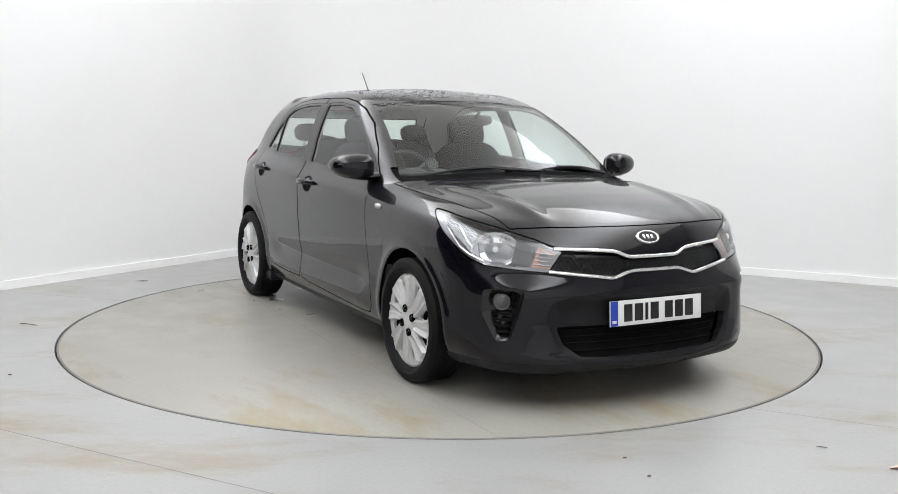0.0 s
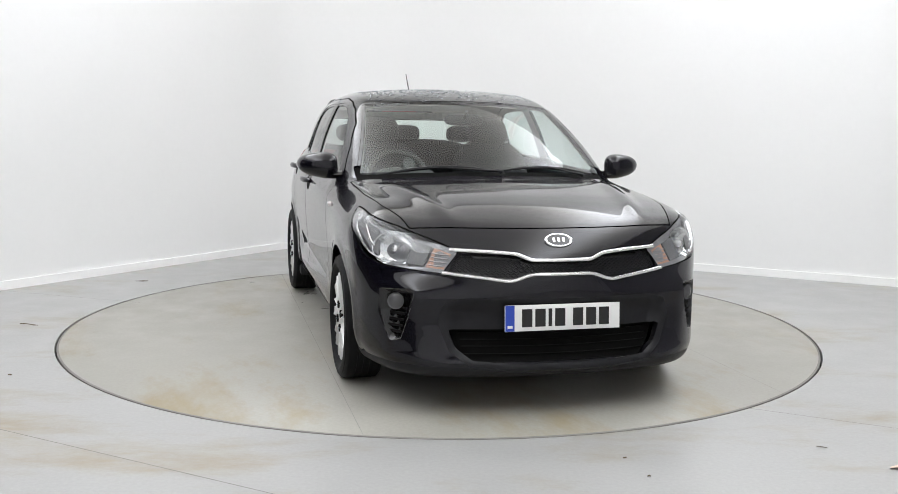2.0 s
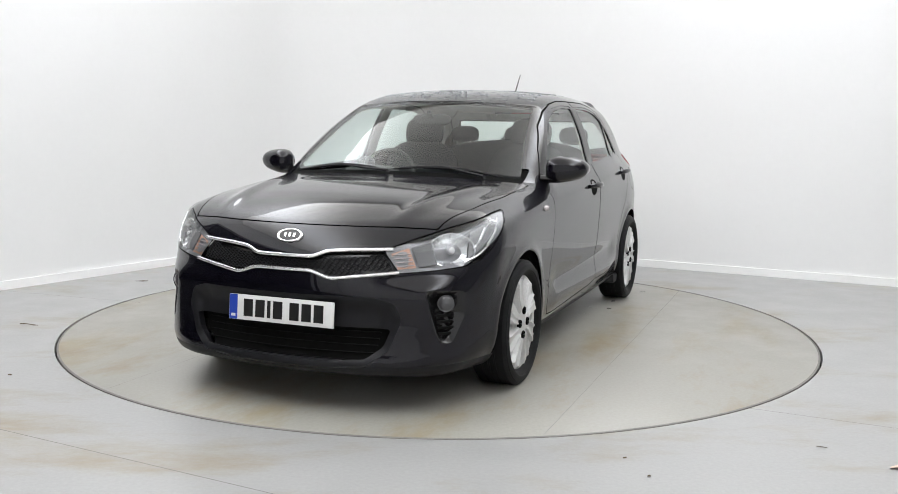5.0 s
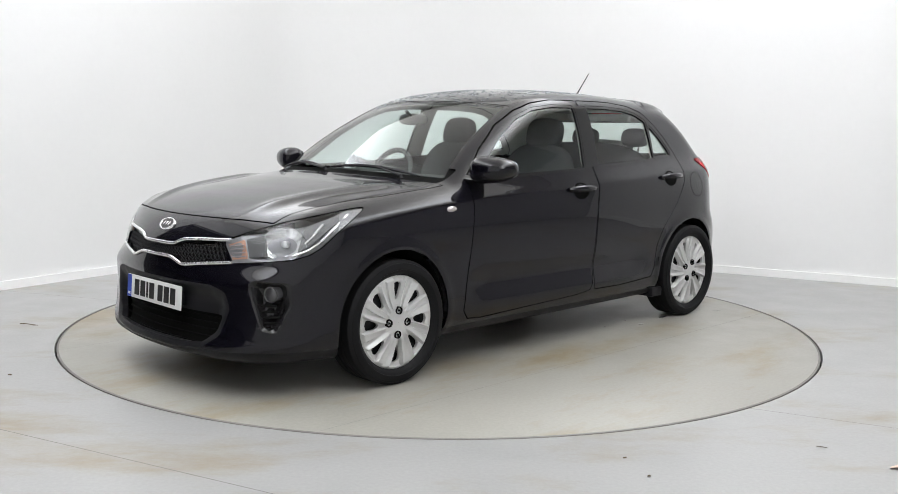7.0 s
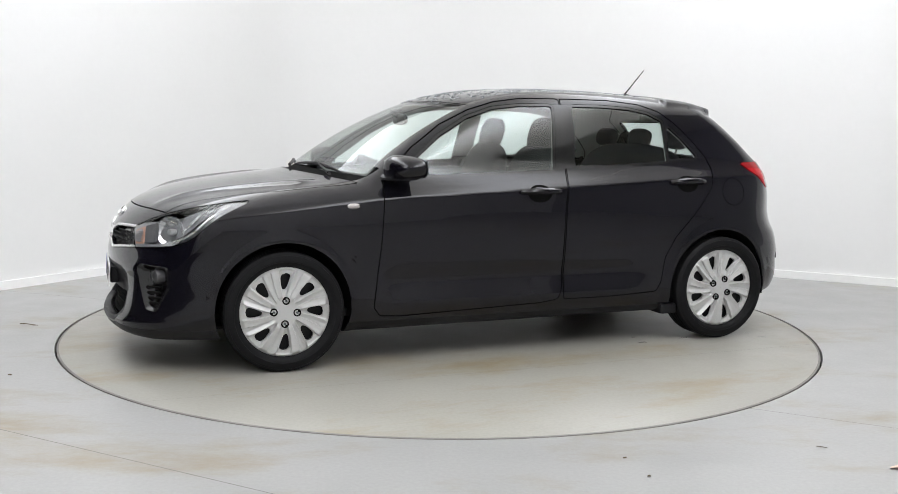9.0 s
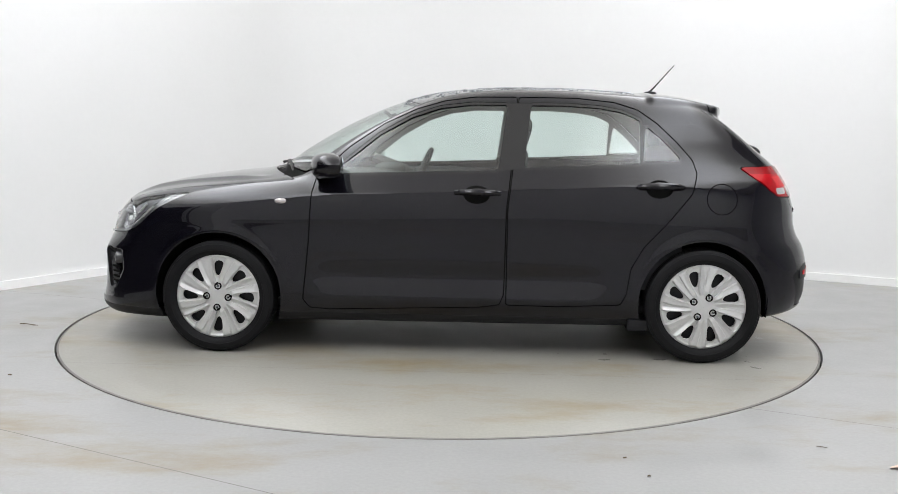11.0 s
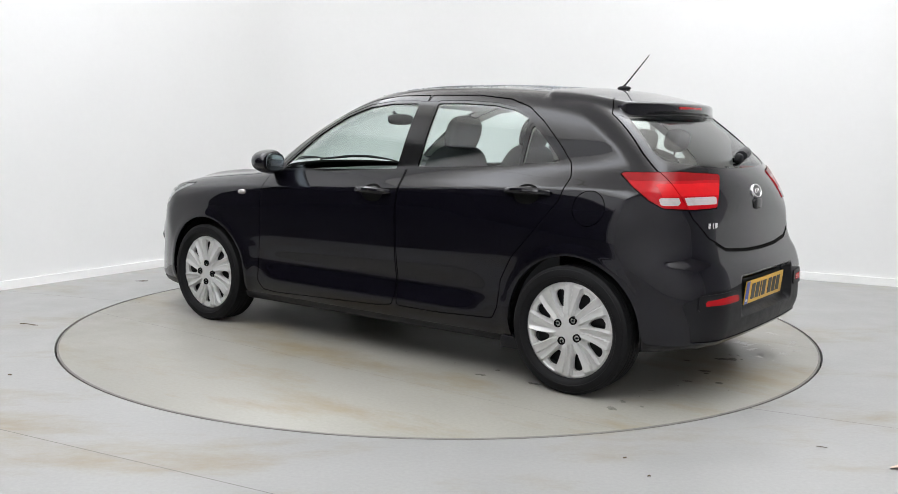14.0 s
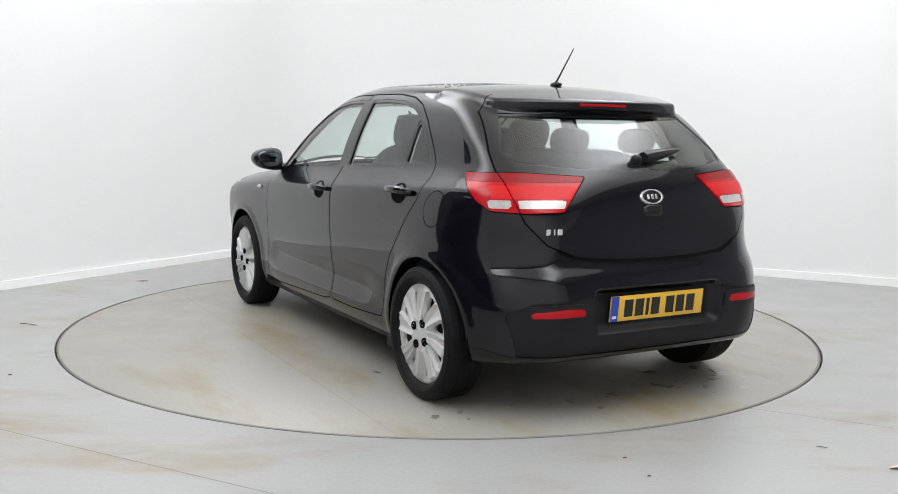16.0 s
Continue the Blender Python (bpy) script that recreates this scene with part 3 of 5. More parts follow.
class Skin:
    def __init__(self, verts, faces):
        self.v, self.f, self.tag = verts, [list(map(int, q)) for q in faces], ["body"] * len(faces)

    def split(self, field, name, cond, source=("body",), level=0.0):
        """Gives the part of the source panels where field(v) > level, and cond holds at the face, the new name."""
        flat = np.fromiter((i for q in self.f for i in q), int)
        count = np.array([len(q) for q in self.f])
        start = np.concatenate(([0], np.cumsum(count)[:-1]))
        mid = np.add.reduceat(self.v[flat], start) / count[:, None]
        ok = np.array([t in source for t in self.tag])
        ok[ok] &= cond(mid[ok])
        near = np.unique(np.concatenate([np.array(self.f[i]) for i in np.flatnonzero(ok)])) if ok.any() else np.array([], int)
        val = np.full(len(self.v), -1.0)
        if len(near) == 0:
            return
        val[near] = field(self.v[near]) - level
        pos = val > 0
        n_in = np.add.reduceat(pos[flat].astype(int), start)
        made, extra, base = {}, [], len(self.v)
        add_f, add_t = [], []
        for i in np.flatnonzero(ok & (n_in > 0)):
            q = self.f[i]
            if n_in[i] == len(q):
                self.tag[i] = name
                continue
            ins, outs = [], []
            for a, b in zip(q, q[1:] + q[:1]):
                (ins if pos[a] else outs).append(a)
                if pos[a] != pos[b]:
                    key = (a, b) if a < b else (b, a)
                    if key not in made:
                        s = val[key[0]] / (val[key[0]] - val[key[1]])
                        made[key] = base + len(extra)
                        extra.append(self.v[key[0]] * (1 - s) + self.v[key[1]] * s)
                    ins.append(made[key])
                    outs.append(made[key])
            self.f[i] = outs
            if len(ins) > 2:
                add_f.append(ins)
                add_t.append(name)
        if extra:
            self.v = np.concatenate((self.v, np.array(extra)))
        self.f += add_f
        self.tag += add_t

    def ring(self, field, name, cond, gap, source=("body",), seal="gap"):
        """A panel with an open joint of the given half width round it."""
        self.split(field, name, cond, source, gap)
        self.split(field, seal, cond, source, -gap)

    def patch(self, name):
        """Vertices, faces and normals of one panel."""
        fs = [q for q, t in zip(self.f, self.tag) if t == name]
        used = sorted({i for q in fs for i in q})
        at = {i: k for k, i in enumerate(used)}
        return self.v[used], [[at[i] for i in q] for q in fs], self.n[used]


def rim_edges(faces):
    seen = {}
    for q in faces:
        for a, b in zip(q, q[1:] + q[:1]):
            key = (a, b) if a < b else (b, a)
            seen[key] = None if key in seen else (a, b)
    return [e for e in seen.values() if e]


def panel(name, patch, mat, parent, label="", offset=0.0, depth=0.014, push=None):
    """A panel of the skin as sheet metal: the outer face, and a turned-in edge of the given depth."""
    v, f, n = patch
    if not len(v):
        return None
    v = v + n * offset
    if push is not None:
        v = v - n * push(v)[:, None]
        nn = None
    verts, faces, norms = list(v), [list(q) for q in f], list(n)
    if depth:
        for a, b in rim_edges(f):
            k = len(verts)
            verts += [v[a], v[b], v[b] - n[b] * depth, v[a] - n[a] * depth]
            d = np.cross(v[b] - v[a], n[a])
            ln = np.linalg.norm(d)
            d = d / ln if ln > 1e-9 else n[a]
            norms += [d] * 4
            faces.append([k + 1, k, k + 3, k + 2])
    verts = np.array(verts) + np.array((CAR_X, CAR_Y, 0))
    return mesh_object(name, verts, faces, mat, parent, label, normals=None if push is not None else norms)


def to_skin(pts, toward):
    """Points moved along a direction until they lie on the skin; gives places and normals."""
    v = np.array(pts, float)
    d = np.array(toward, float)
    d = d / np.linalg.norm(d)
    lo, hi = np.zeros(len(v)), np.full(len(v), 1.6)
    t = np.zeros(len(v))
    for _ in range(400):
        f = body_field(v + d * t[:, None])
        t = np.where(f > 0.0004, t + np.clip(f * 0.6, 0.0003, 0.03), t)
    return v + d * t[:, None], slope_of(v + d * t[:, None])


CAR = new("car")
tagged(CAR, "black five-door hatchback car with wet roof parked on the turntable", "car")
SKIN = Skin(*skin())


def side(sign):
    return lambda m: (m[:, 1] * sign > 0.42)


def xz(field):
    return lambda v: field(v[:, 0], v[:, 2])


def yz(field):
    return lambda v: field(np.abs(v[:, 1]), v[:, 2])


def cut_panels():
    # wheel openings
    for ax, r in ((FRONT_AXLE, 0.340), (REAR_AXLE, 0.338)):
        SKIN.split(lambda v, ax=ax, r=r: r - np.hypot(v[:, 0] - ax, v[:, 2] - HUB_Z - 0.008), "open", lambda m: np.abs(m[:, 1]) > 0.5)
    # glass in the sides
    win_f = poly_field([(-0.640, 0.985), (-0.86, 1.165), (-1.03, 1.262), (-1.18, 1.312), (-1.35, 1.332), (-1.520, 1.332), (-1.478, 1.012), (-1.0, 0.994)], 0.012)
    win_r = poly_field([(-1.640, 1.030), (-1.672, 1.332), (-1.85, 1.332), (-2.02, 1.322), (-2.14, 1.300), (-2.225, 1.262), (-2.225, 1.056), (-1.9, 1.040)], 0.012)
    win_q = poly_field([(-2.262, 1.066), (-2.275, 1.225), (-2.34, 1.17), (-2.42, 1.09), (-2.435, 1.072)], 0.010)
    for s, tag in ((1, "l"), (-1, "r")):
        for fld, nm in ((win_f, "glass_f"), (win_r, "glass_r"), (win_q, "glass_q")):
            SKIN.ring(xz(fld), nm + tag, side(s), 0.0)
            SKIN.split(xz(fld), "seal" + tag, side(s), ("body",), -0.014)
        pillar = poly_field([(-1.500, 1.000), (-1.540, 1.350), (-1.652, 1.350), (-1.618, 1.015)], 0.004)
        SKIN.split(xz(pillar), "pillar" + tag, side(s))
        door_f = poly_field([(-0.470, 0.30), (-0.505, 0.62), (-0.520, 0.86), (-0.535, 0.945), (-0.70, 1.10), (-0.88, 1.225), (-1.05, 1.305), (-1.20, 1.350), (-1.36, 1.372),
                             (-1.575, 1.374), (-1.555, 1.10), (-1.545, 0.985), (-1.525, 0.80), (-1.52, 0.35), (-1.50, 0.30), (-1.40, 0.285), (-0.6, 0.255), (-0.50, 0.262)], 0.012)
        door_r = poly_field([(-1.556, 0.30), (-1.556, 0.80), (-1.578, 0.99), (-1.607, 1.374), (-1.90, 1.372), (-2.10, 1.352), (-2.22, 1.315), (-2.32, 1.245), (-2.42, 1.15),
                             (-2.50, 1.060), (-2.518, 1.00), (-2.49, 0.90), (-2.36, 0.74), (-2.25, 0.62), (-2.185, 0.50), (-2.165, 0.36), (-2.14, 0.312), (-1.80, 0.298)], 0.012)
        src = ("body", "seal" + tag, "pillar" + tag)
        for fld, nm in ((door_f, "door_f"), (door_r, "door_r")):
            SKIN.ring(xz(fld), nm + tag, side(s), 0.0028)
        flap = poly_field([(-2.655 + 0.079 * math.cos(a / 4), 0.868 + 0.079 * math.sin(a / 4)) for a in range(25)])
        if s > 0:
            SKIN.ring(xz(flap), "flapl", side(s), 0.002)
        # lamps
        head = poly_field([(-0.170, 0.698), (-0.05, 0.742), (0.10, 0.786), (0.24, 0.816), (0.36, 0.838), (0.430, 0.846), (0.40, 0.815), (0.33, 0.748), (0.27, 0.690), (0.225, 0.662),
                           (0.15, 0.640), (0.0, 0.625), (-0.125, 0.615)], 0.006)
        SKIN.ring(lambda v, s=s, fld=head: fld((v[:, 1] * s - v[:, 0]) / 1.4142, v[:, 2]), "head" + tag, lambda m, s=s: (m[:, 1] * s > 0.3) & (m[:, 0] > 0.05), 0.0025)
        tail = poly_field([(0.262, 1.015), (0.50, 1.030), (0.745, 1.026), (0.715, 0.975), (0.66, 0.920), (0.60, 0.888), (0.45, 0.880), (0.318, 0.884)], 0.008)
        SKIN.ring(lambda v, s=s, fld=tail: fld((v[:, 1] * s + v[:, 0] + 3.1) / 1.4142, v[:, 2]), "tail" + tag, lambda m, s=s: (m[:, 1] * s > 0.25) & (m[:, 0] < -2.6), 0.0025)
        fog = poly_field([(0.640, 0.528), (0.735, 0.520), (0.735, 0.430), (0.705, 0.330), (0.685, 0.335), (0.655, 0.440)], 0.016)
        SKIN.split(lambda v, s=s, fld=fog: fld(v[:, 1] * s, v[:, 2]), "fog" + tag, lambda m, s=s: (m[:, 1] * s > 0.3) & (m[:, 0] > 0.3))
        refl = poly_field([(0.405, 0.462), (0.635, 0.458), (0.625, 0.476), (0.50, 0.488), (0.415, 0.486)], 0.003)
        SKIN.split(lambda v, s=s, fld=refl: fld(v[:, 1] * s, v[:, 2]), "refl" + tag, lambda m: m[:, 0] < -2.9)
        pod = poly_field([(0.372, 0.446), (0.655, 0.440), (0.650, 0.496), (0.50, 0.504), (0.385, 0.502)], 0.006)
        SKIN.split(lambda v, s=s, fld=pod: fld(v[:, 1] * s, v[:, 2]), "pod" + tag, lambda m: m[:, 0] < -2.9)
    # windscreen, bonnet, rear window, tailgate
    screen = lambda v: np.minimum(np.minimum(-0.235 - (v[:, 0] + BEND(v[:, 0]) * v[:, 1] ** 2), (v[:, 0] + BEND(v[:, 0]) * v[:, 1] ** 2) + 0.915) * 0.8,
                                  np.interp(v[:, 2], (0.95, 1.36), (0.685, 0.545)) - np.abs(v[:, 1]))
    on_top = lambda m: (m[:, 2] > 0.7) & (m[:, 0] > -1.6)
    SKIN.split(screen, "screen", on_top)
    SKIN.split(screen, "screen_seal", on_top, level=-0.016)
    hood = lambda v: np.minimum(np.minimum(0.670 - 0.34 * v[:, 1] ** 2 - v[:, 0], v[:, 0] + 0.17 + 0.42 * v[:, 1] ** 2), np.interp(v[:, 0], (-0.45, 0.0, 0.3, 0.6), (0.735, 0.725, 0.690, 0.60)) - np.abs(v[:, 1]))
    SKIN.ring(hood, "hood", on_top, 0.003, ("body", "screen_seal"))
    cowl = lambda v: np.minimum(v[:, 0] + BEND(v[:, 0]) * v[:, 1] ** 2 + 0.29, 0.70 - np.abs(v[:, 1]))
    SKIN.split(cowl, "cowl", lambda m: (m[:, 0] < -0.10) & (m[:, 0] > -0.6) & (m[:, 2] > 0.9), ("body", "screen_seal", "gap"))
    back = poly_field([(-0.515, 1.262), (0.515, 1.262), (0.545, 1.200), (0.590, 1.125), (0.575, 1.100), (0.42, 1.080), (0.2, 1.066), (0.0, 1.062),
                       (-0.2, 1.066), (-0.42, 1.080), (-0.575, 1.100), (-0.590, 1.125), (-0.545, 1.200)], 0.016)
    rear = lambda m: m[:, 0] < -2.6
    SKIN.split(lambda v: back(v[:, 1], v[:, 2]), "back", rear)
    SKIN.split(lambda v: back(v[:, 1], v[:, 2]), "back_seal", rear, level=-0.010)
    gate = poly_field([(-0.555, 1.50), (0.555, 1.50), (0.585, 1.28), (0.640, 1.12), (0.655, 1.04), (0.640, 0.96), (0.605, 0.84), (0.53, 0.755), (0.40, 0.702), (0.2, 0.685), (0.0, 0.681),
                       (-0.2, 0.685), (-0.40, 0.702), (-0.53, 0.755), (-0.605, 0.84), (-0.640, 0.96), (-0.655, 1.04), (-0.640, 1.12), (-0.585, 1.28)], 0.012)
    gate_all = lambda v: np.minimum(gate(v[:, 1], v[:, 2]), -2.50 - 0.10 * v[:, 1] ** 2 * 4 - v[:, 0])
    SKIN.ring(gate_all, "gate", rear, 0.003)
    # wider dark strip below the tailgate paints the shadow on the bumper shelf
    SKIN.split(gate_all, "gap", lambda m: (m[:, 0] < -2.6) & (m[:, 2] < 0.72), level=-0.013)
    for tag in "lr":
        SKIN.split(lambda v: gate(v[:, 1], v[:, 2]), "tail_in" + tag, rear, ("tail" + tag,), 0.002)
        SKIN.split(lambda v: gate(v[:, 1], v[:, 2]), "gap", rear, ("tail" + tag,), -0.002)
        for src in ("tail_in", "tail"):
            SKIN.split(lambda v: v[:, 2] - 0.998, "tail_top" + tag, rear, (src + tag,))
        clear = lambda v: np.minimum(0.926 - v[:, 2], v[:, 2] - 0.893)
        SKIN.split(lambda v: np.minimum(clear(v), np.minimum(np.abs(v[:, 1]) - 0.43 - 0.5 * (0.926 - v[:, 2]), 0.628 - np.abs(v[:, 1]))), "white_in" + tag, rear, ("tail_in" + tag,))
        SKIN.split(lambda v: np.minimum(clear(v), np.minimum(np.abs(v[:, 1]) - 0.655, 0.728 - np.abs(v[:, 1]))), "white_out" + tag, rear, ("tail" + tag,))
        core = lambda v: np.minimum(np.minimum(v[:, 2] - 0.932, 0.985 - v[:, 2]), np.minimum(np.abs(v[:, 1]) - 0.36, 0.715 - np.abs(v[:, 1])))
        for src in ("tail_in", "tail"):
            SKIN.split(core, "core" + tag, rear, (src + tag,))
    # front openings
    ahead = lambda m: m[:, 0] > 0.4
    grille = poly_field([(-0.44, 0.697), (-0.19, 0.684), (-0.13, 0.660), (0.13, 0.660), (0.19, 0.684), (0.44, 0.697), (0.475, 0.617),
                         (0.225, 0.588), (0.13, 0.618), (-0.13, 0.618), (-0.225, 0.588), (-0.475, 0.617)], 0.004)
    SKIN.split(lambda v: grille(v[:, 1], v[:, 2]), "grille", ahead)
    low = poly_field([(-0.475, 0.450), (-0.42, 0.466), (0.42, 0.466), (0.475, 0.450), (0.488, 0.41), (0.450, 0.31), (0.385, 0.264), (0.2, 0.248), (-0.2, 0.248), (-0.385, 0.264),
                      (-0.450, 0.31), (-0.488, 0.41)], 0.042)
    SKIN.split(lambda v: low(v[:, 1], v[:, 2]), "intake", ahead)
    SKIN.split(lambda v: np.minimum(0.375 - v[:, 2], low(v[:, 1], v[:, 2]) - 0.028), "mesh", ahead, ("intake",))
    SKIN.split(lambda v: low(v[:, 1], v[:, 2]), "lip", ahead, level=-0.006)
    valance = poly_field([(-0.66, 0.30), (0.66, 0.30), (0.70, 0.46), (0.62, 0.502), (0.45, 0.512), (0.33, 0.525), (-0.33, 0.525), (-0.45, 0.512), (-0.62, 0.502), (-0.70, 0.46)], 0.012)
    SKIN.split(lambda v: valance(v[:, 1], v[:, 2]), "valance", lambda m: m[:, 0] < -2.9)
    # bumper joints
    SKIN.split(lambda v: np.minimum(v[:, 0] - 0.30 - 0.25 * (v[:, 2] - 0.6), 0.0 * v[:, 0] + 0.63 - v[:, 2] + 0.25 * np.clip(v[:, 0] - 0.3, 0, None)), "bumper_f", lambda m: m[:, 0] > 0.2)
    SKIN.split(lambda v: np.minimum(-2.845 - v[:, 0], 0.0 * v[:, 0] + 0.72 - v[:, 2] + 0.35 * np.clip(-v[:, 0] - 2.9, 0, 0.3)), "bumper_r", lambda m: (m[:, 0] < -2.7))
    # matt black reaches up the sill's foot, standing in for shade there
    SKIN.split(lambda v: 0.222 - v[:, 2], "sill", lambda m: m[:, 2] < 0.28, ("body", "bumper_f", "bumper_r"))


cut_panels()
SKIN.n = slope_of(SKIN.v)


# ---- car: the panels ----
OFF = Matrix.Translation((CAR_X, CAR_Y, 0))


def car_part(name, bm, mat, parent=CAR, label="", smooth=True):
    bmesh.ops.transform(bm, matrix=OFF, verts=bm.verts)
    return part(name, bm, mat, parent, label, smooth)


def dip(field, depth, soft):
    """How far a panel sinks below the skin, rising from its edge."""
    return lambda v: depth * ease(0.0, soft, field(v))


def body_panels():
    panel("body_shell", SKIN.patch("body"), PAINT, CAR, "black metallic painted wings, sills, pillars and roof")
    panel("hood", SKIN.patch("hood"), PAINT, CAR, "black metallic painted bonnet")
    panel("front_bumper", SKIN.patch("bumper_f"), PAINT, CAR, "black painted front bumper")
    panel("rear_bumper", SKIN.patch("bumper_r"), PAINT, CAR, "black painted rear bumper")
    panel("underbody", SKIN.patch("sill"), BLACK_PLASTIC, CAR, "matt black underbody and lower lip, carried up the sill in place of shade")
    panel("panel_seal_shadow", SKIN.patch("gap"), DARK_GAP, CAR, "dark joints between the panels, with a painted shadow strip under the tailgate", offset=-0.006, depth=0)
    panel("valance", SKIN.patch("valance"), BLACK_PLASTIC, CAR, "textured black plastic rear bumper insert", offset=-0.006)
    gate = panel("tailgate", SKIN.patch("gate"), PAINT, CAR, "black painted tailgate with roof spoiler")
    panel("rear_window", SKIN.patch("back"), REAR_GLASS, gate, "lightly tinted rear window", offset=-0.004, depth=0).visible_shadow = False
    panel("window_seal", SKIN.patch("back_seal"), GLOSS_BLACK, gate, offset=-0.003)
    panel("windscreen", SKIN.patch("screen"), SCREEN_GLASS, CAR, "clear windscreen", offset=-0.003, depth=0).visible_shadow = False
    panel("windscreen_seal", SKIN.patch("screen_seal"), GLOSS_BLACK, CAR, offset=-0.002)
    panel("cowl", SKIN.patch("cowl"), DARK_GAP, CAR, "black plastic cowl under the wipers", offset=-0.016)
    for tag, word in (("l", "left"), ("r", "right")):
        s = 1 if tag == "l" else -1
        for end in "fr":
            d = panel("front_door" if end == "f" else "rear_door", SKIN.patch("door_" + end + tag), PAINT, CAR, "black metallic painted door")
            panel("window_glass", SKIN.patch("glass_" + end + tag), DOOR_GLASS, d, "clear door window", offset=-0.007, depth=0).visible_shadow = False
            if end == "r":
                panel("quarter_glass", SKIN.patch("glass_q" + tag), DOOR_GLASS, d, "small triangular window pane", offset=-0.007, depth=0).visible_shadow = False
            else:
                panel("pillar_trim", SKIN.patch("pillar" + tag), GLOSS_BLACK, CAR, "black pillar trim", offset=-0.001)
                panel("window_seal", SKIN.patch("seal" + tag), GLOSS_BLACK, CAR, "black rubber window surround", offset=-0.002)
            door_handle(d, s, -1.385 if end == "f" else -2.335, 0.882 if end == "f" else 0.925)
    panel("fuel_flap", SKIN.patch("flapl"), PAINT, CAR, "round black fuel flap")


def door_handle(door, s, x0, z0):
    """A bar over a flat dark oval that paints the shade of the pocket."""
    pts = [(x0 + dx, s * 1.2, z0) for dx in np.linspace(-0.118, 0.118, 13)]
    at, n = to_skin(pts, (0, -s, 0))
    bm = bmesh.new()
    lift = [0.004 + 0.032 * math.sin(math.pi * k / 12) ** 0.5 for k in range(13)]
    tube(bm, [at[k] + n[k] * lift[k] for k in range(13)], [0.012 + 0.007 * math.sin(math.pi * k / 12) for k in range(13)], 10)
    car_part("handle", bm, PAINT, door, "black painted pull handle")
    # oval lies just proud of the door; its dark colour replaces pocket shade
    bm = bmesh.new()
    ring = [(x0 + 0.070 * math.cos(a) + 0.005, s * 1.2, z0 - 0.010 + 0.047 * math.sin(a)) for a in np.linspace(0, 2 * math.pi, 20, endpoint=False)]
    at, n = to_skin(ring, (0, -s, 0))
    inner = [bm.verts.new(a * 0.75 + at.mean(0) * 0.25 + m * 0.0030) for a, m in zip(at, n)]
    outer = [bm.verts.new(a + m * 0.0015) for a, m in zip(at, n)]
    for k in range(20):
        bm.faces.new((outer[k], outer[(k + 1) % 20], inner[(k + 1) % 20], inner[k]))
    core = bm.verts.new(at.mean(0) + n[0] * 0.0034)
    for k in range(20):
        bm.faces.new((inner[k], inner[(k + 1) % 20], core))
    car_part("pocket_shade", bm, DARK_GAP, door)


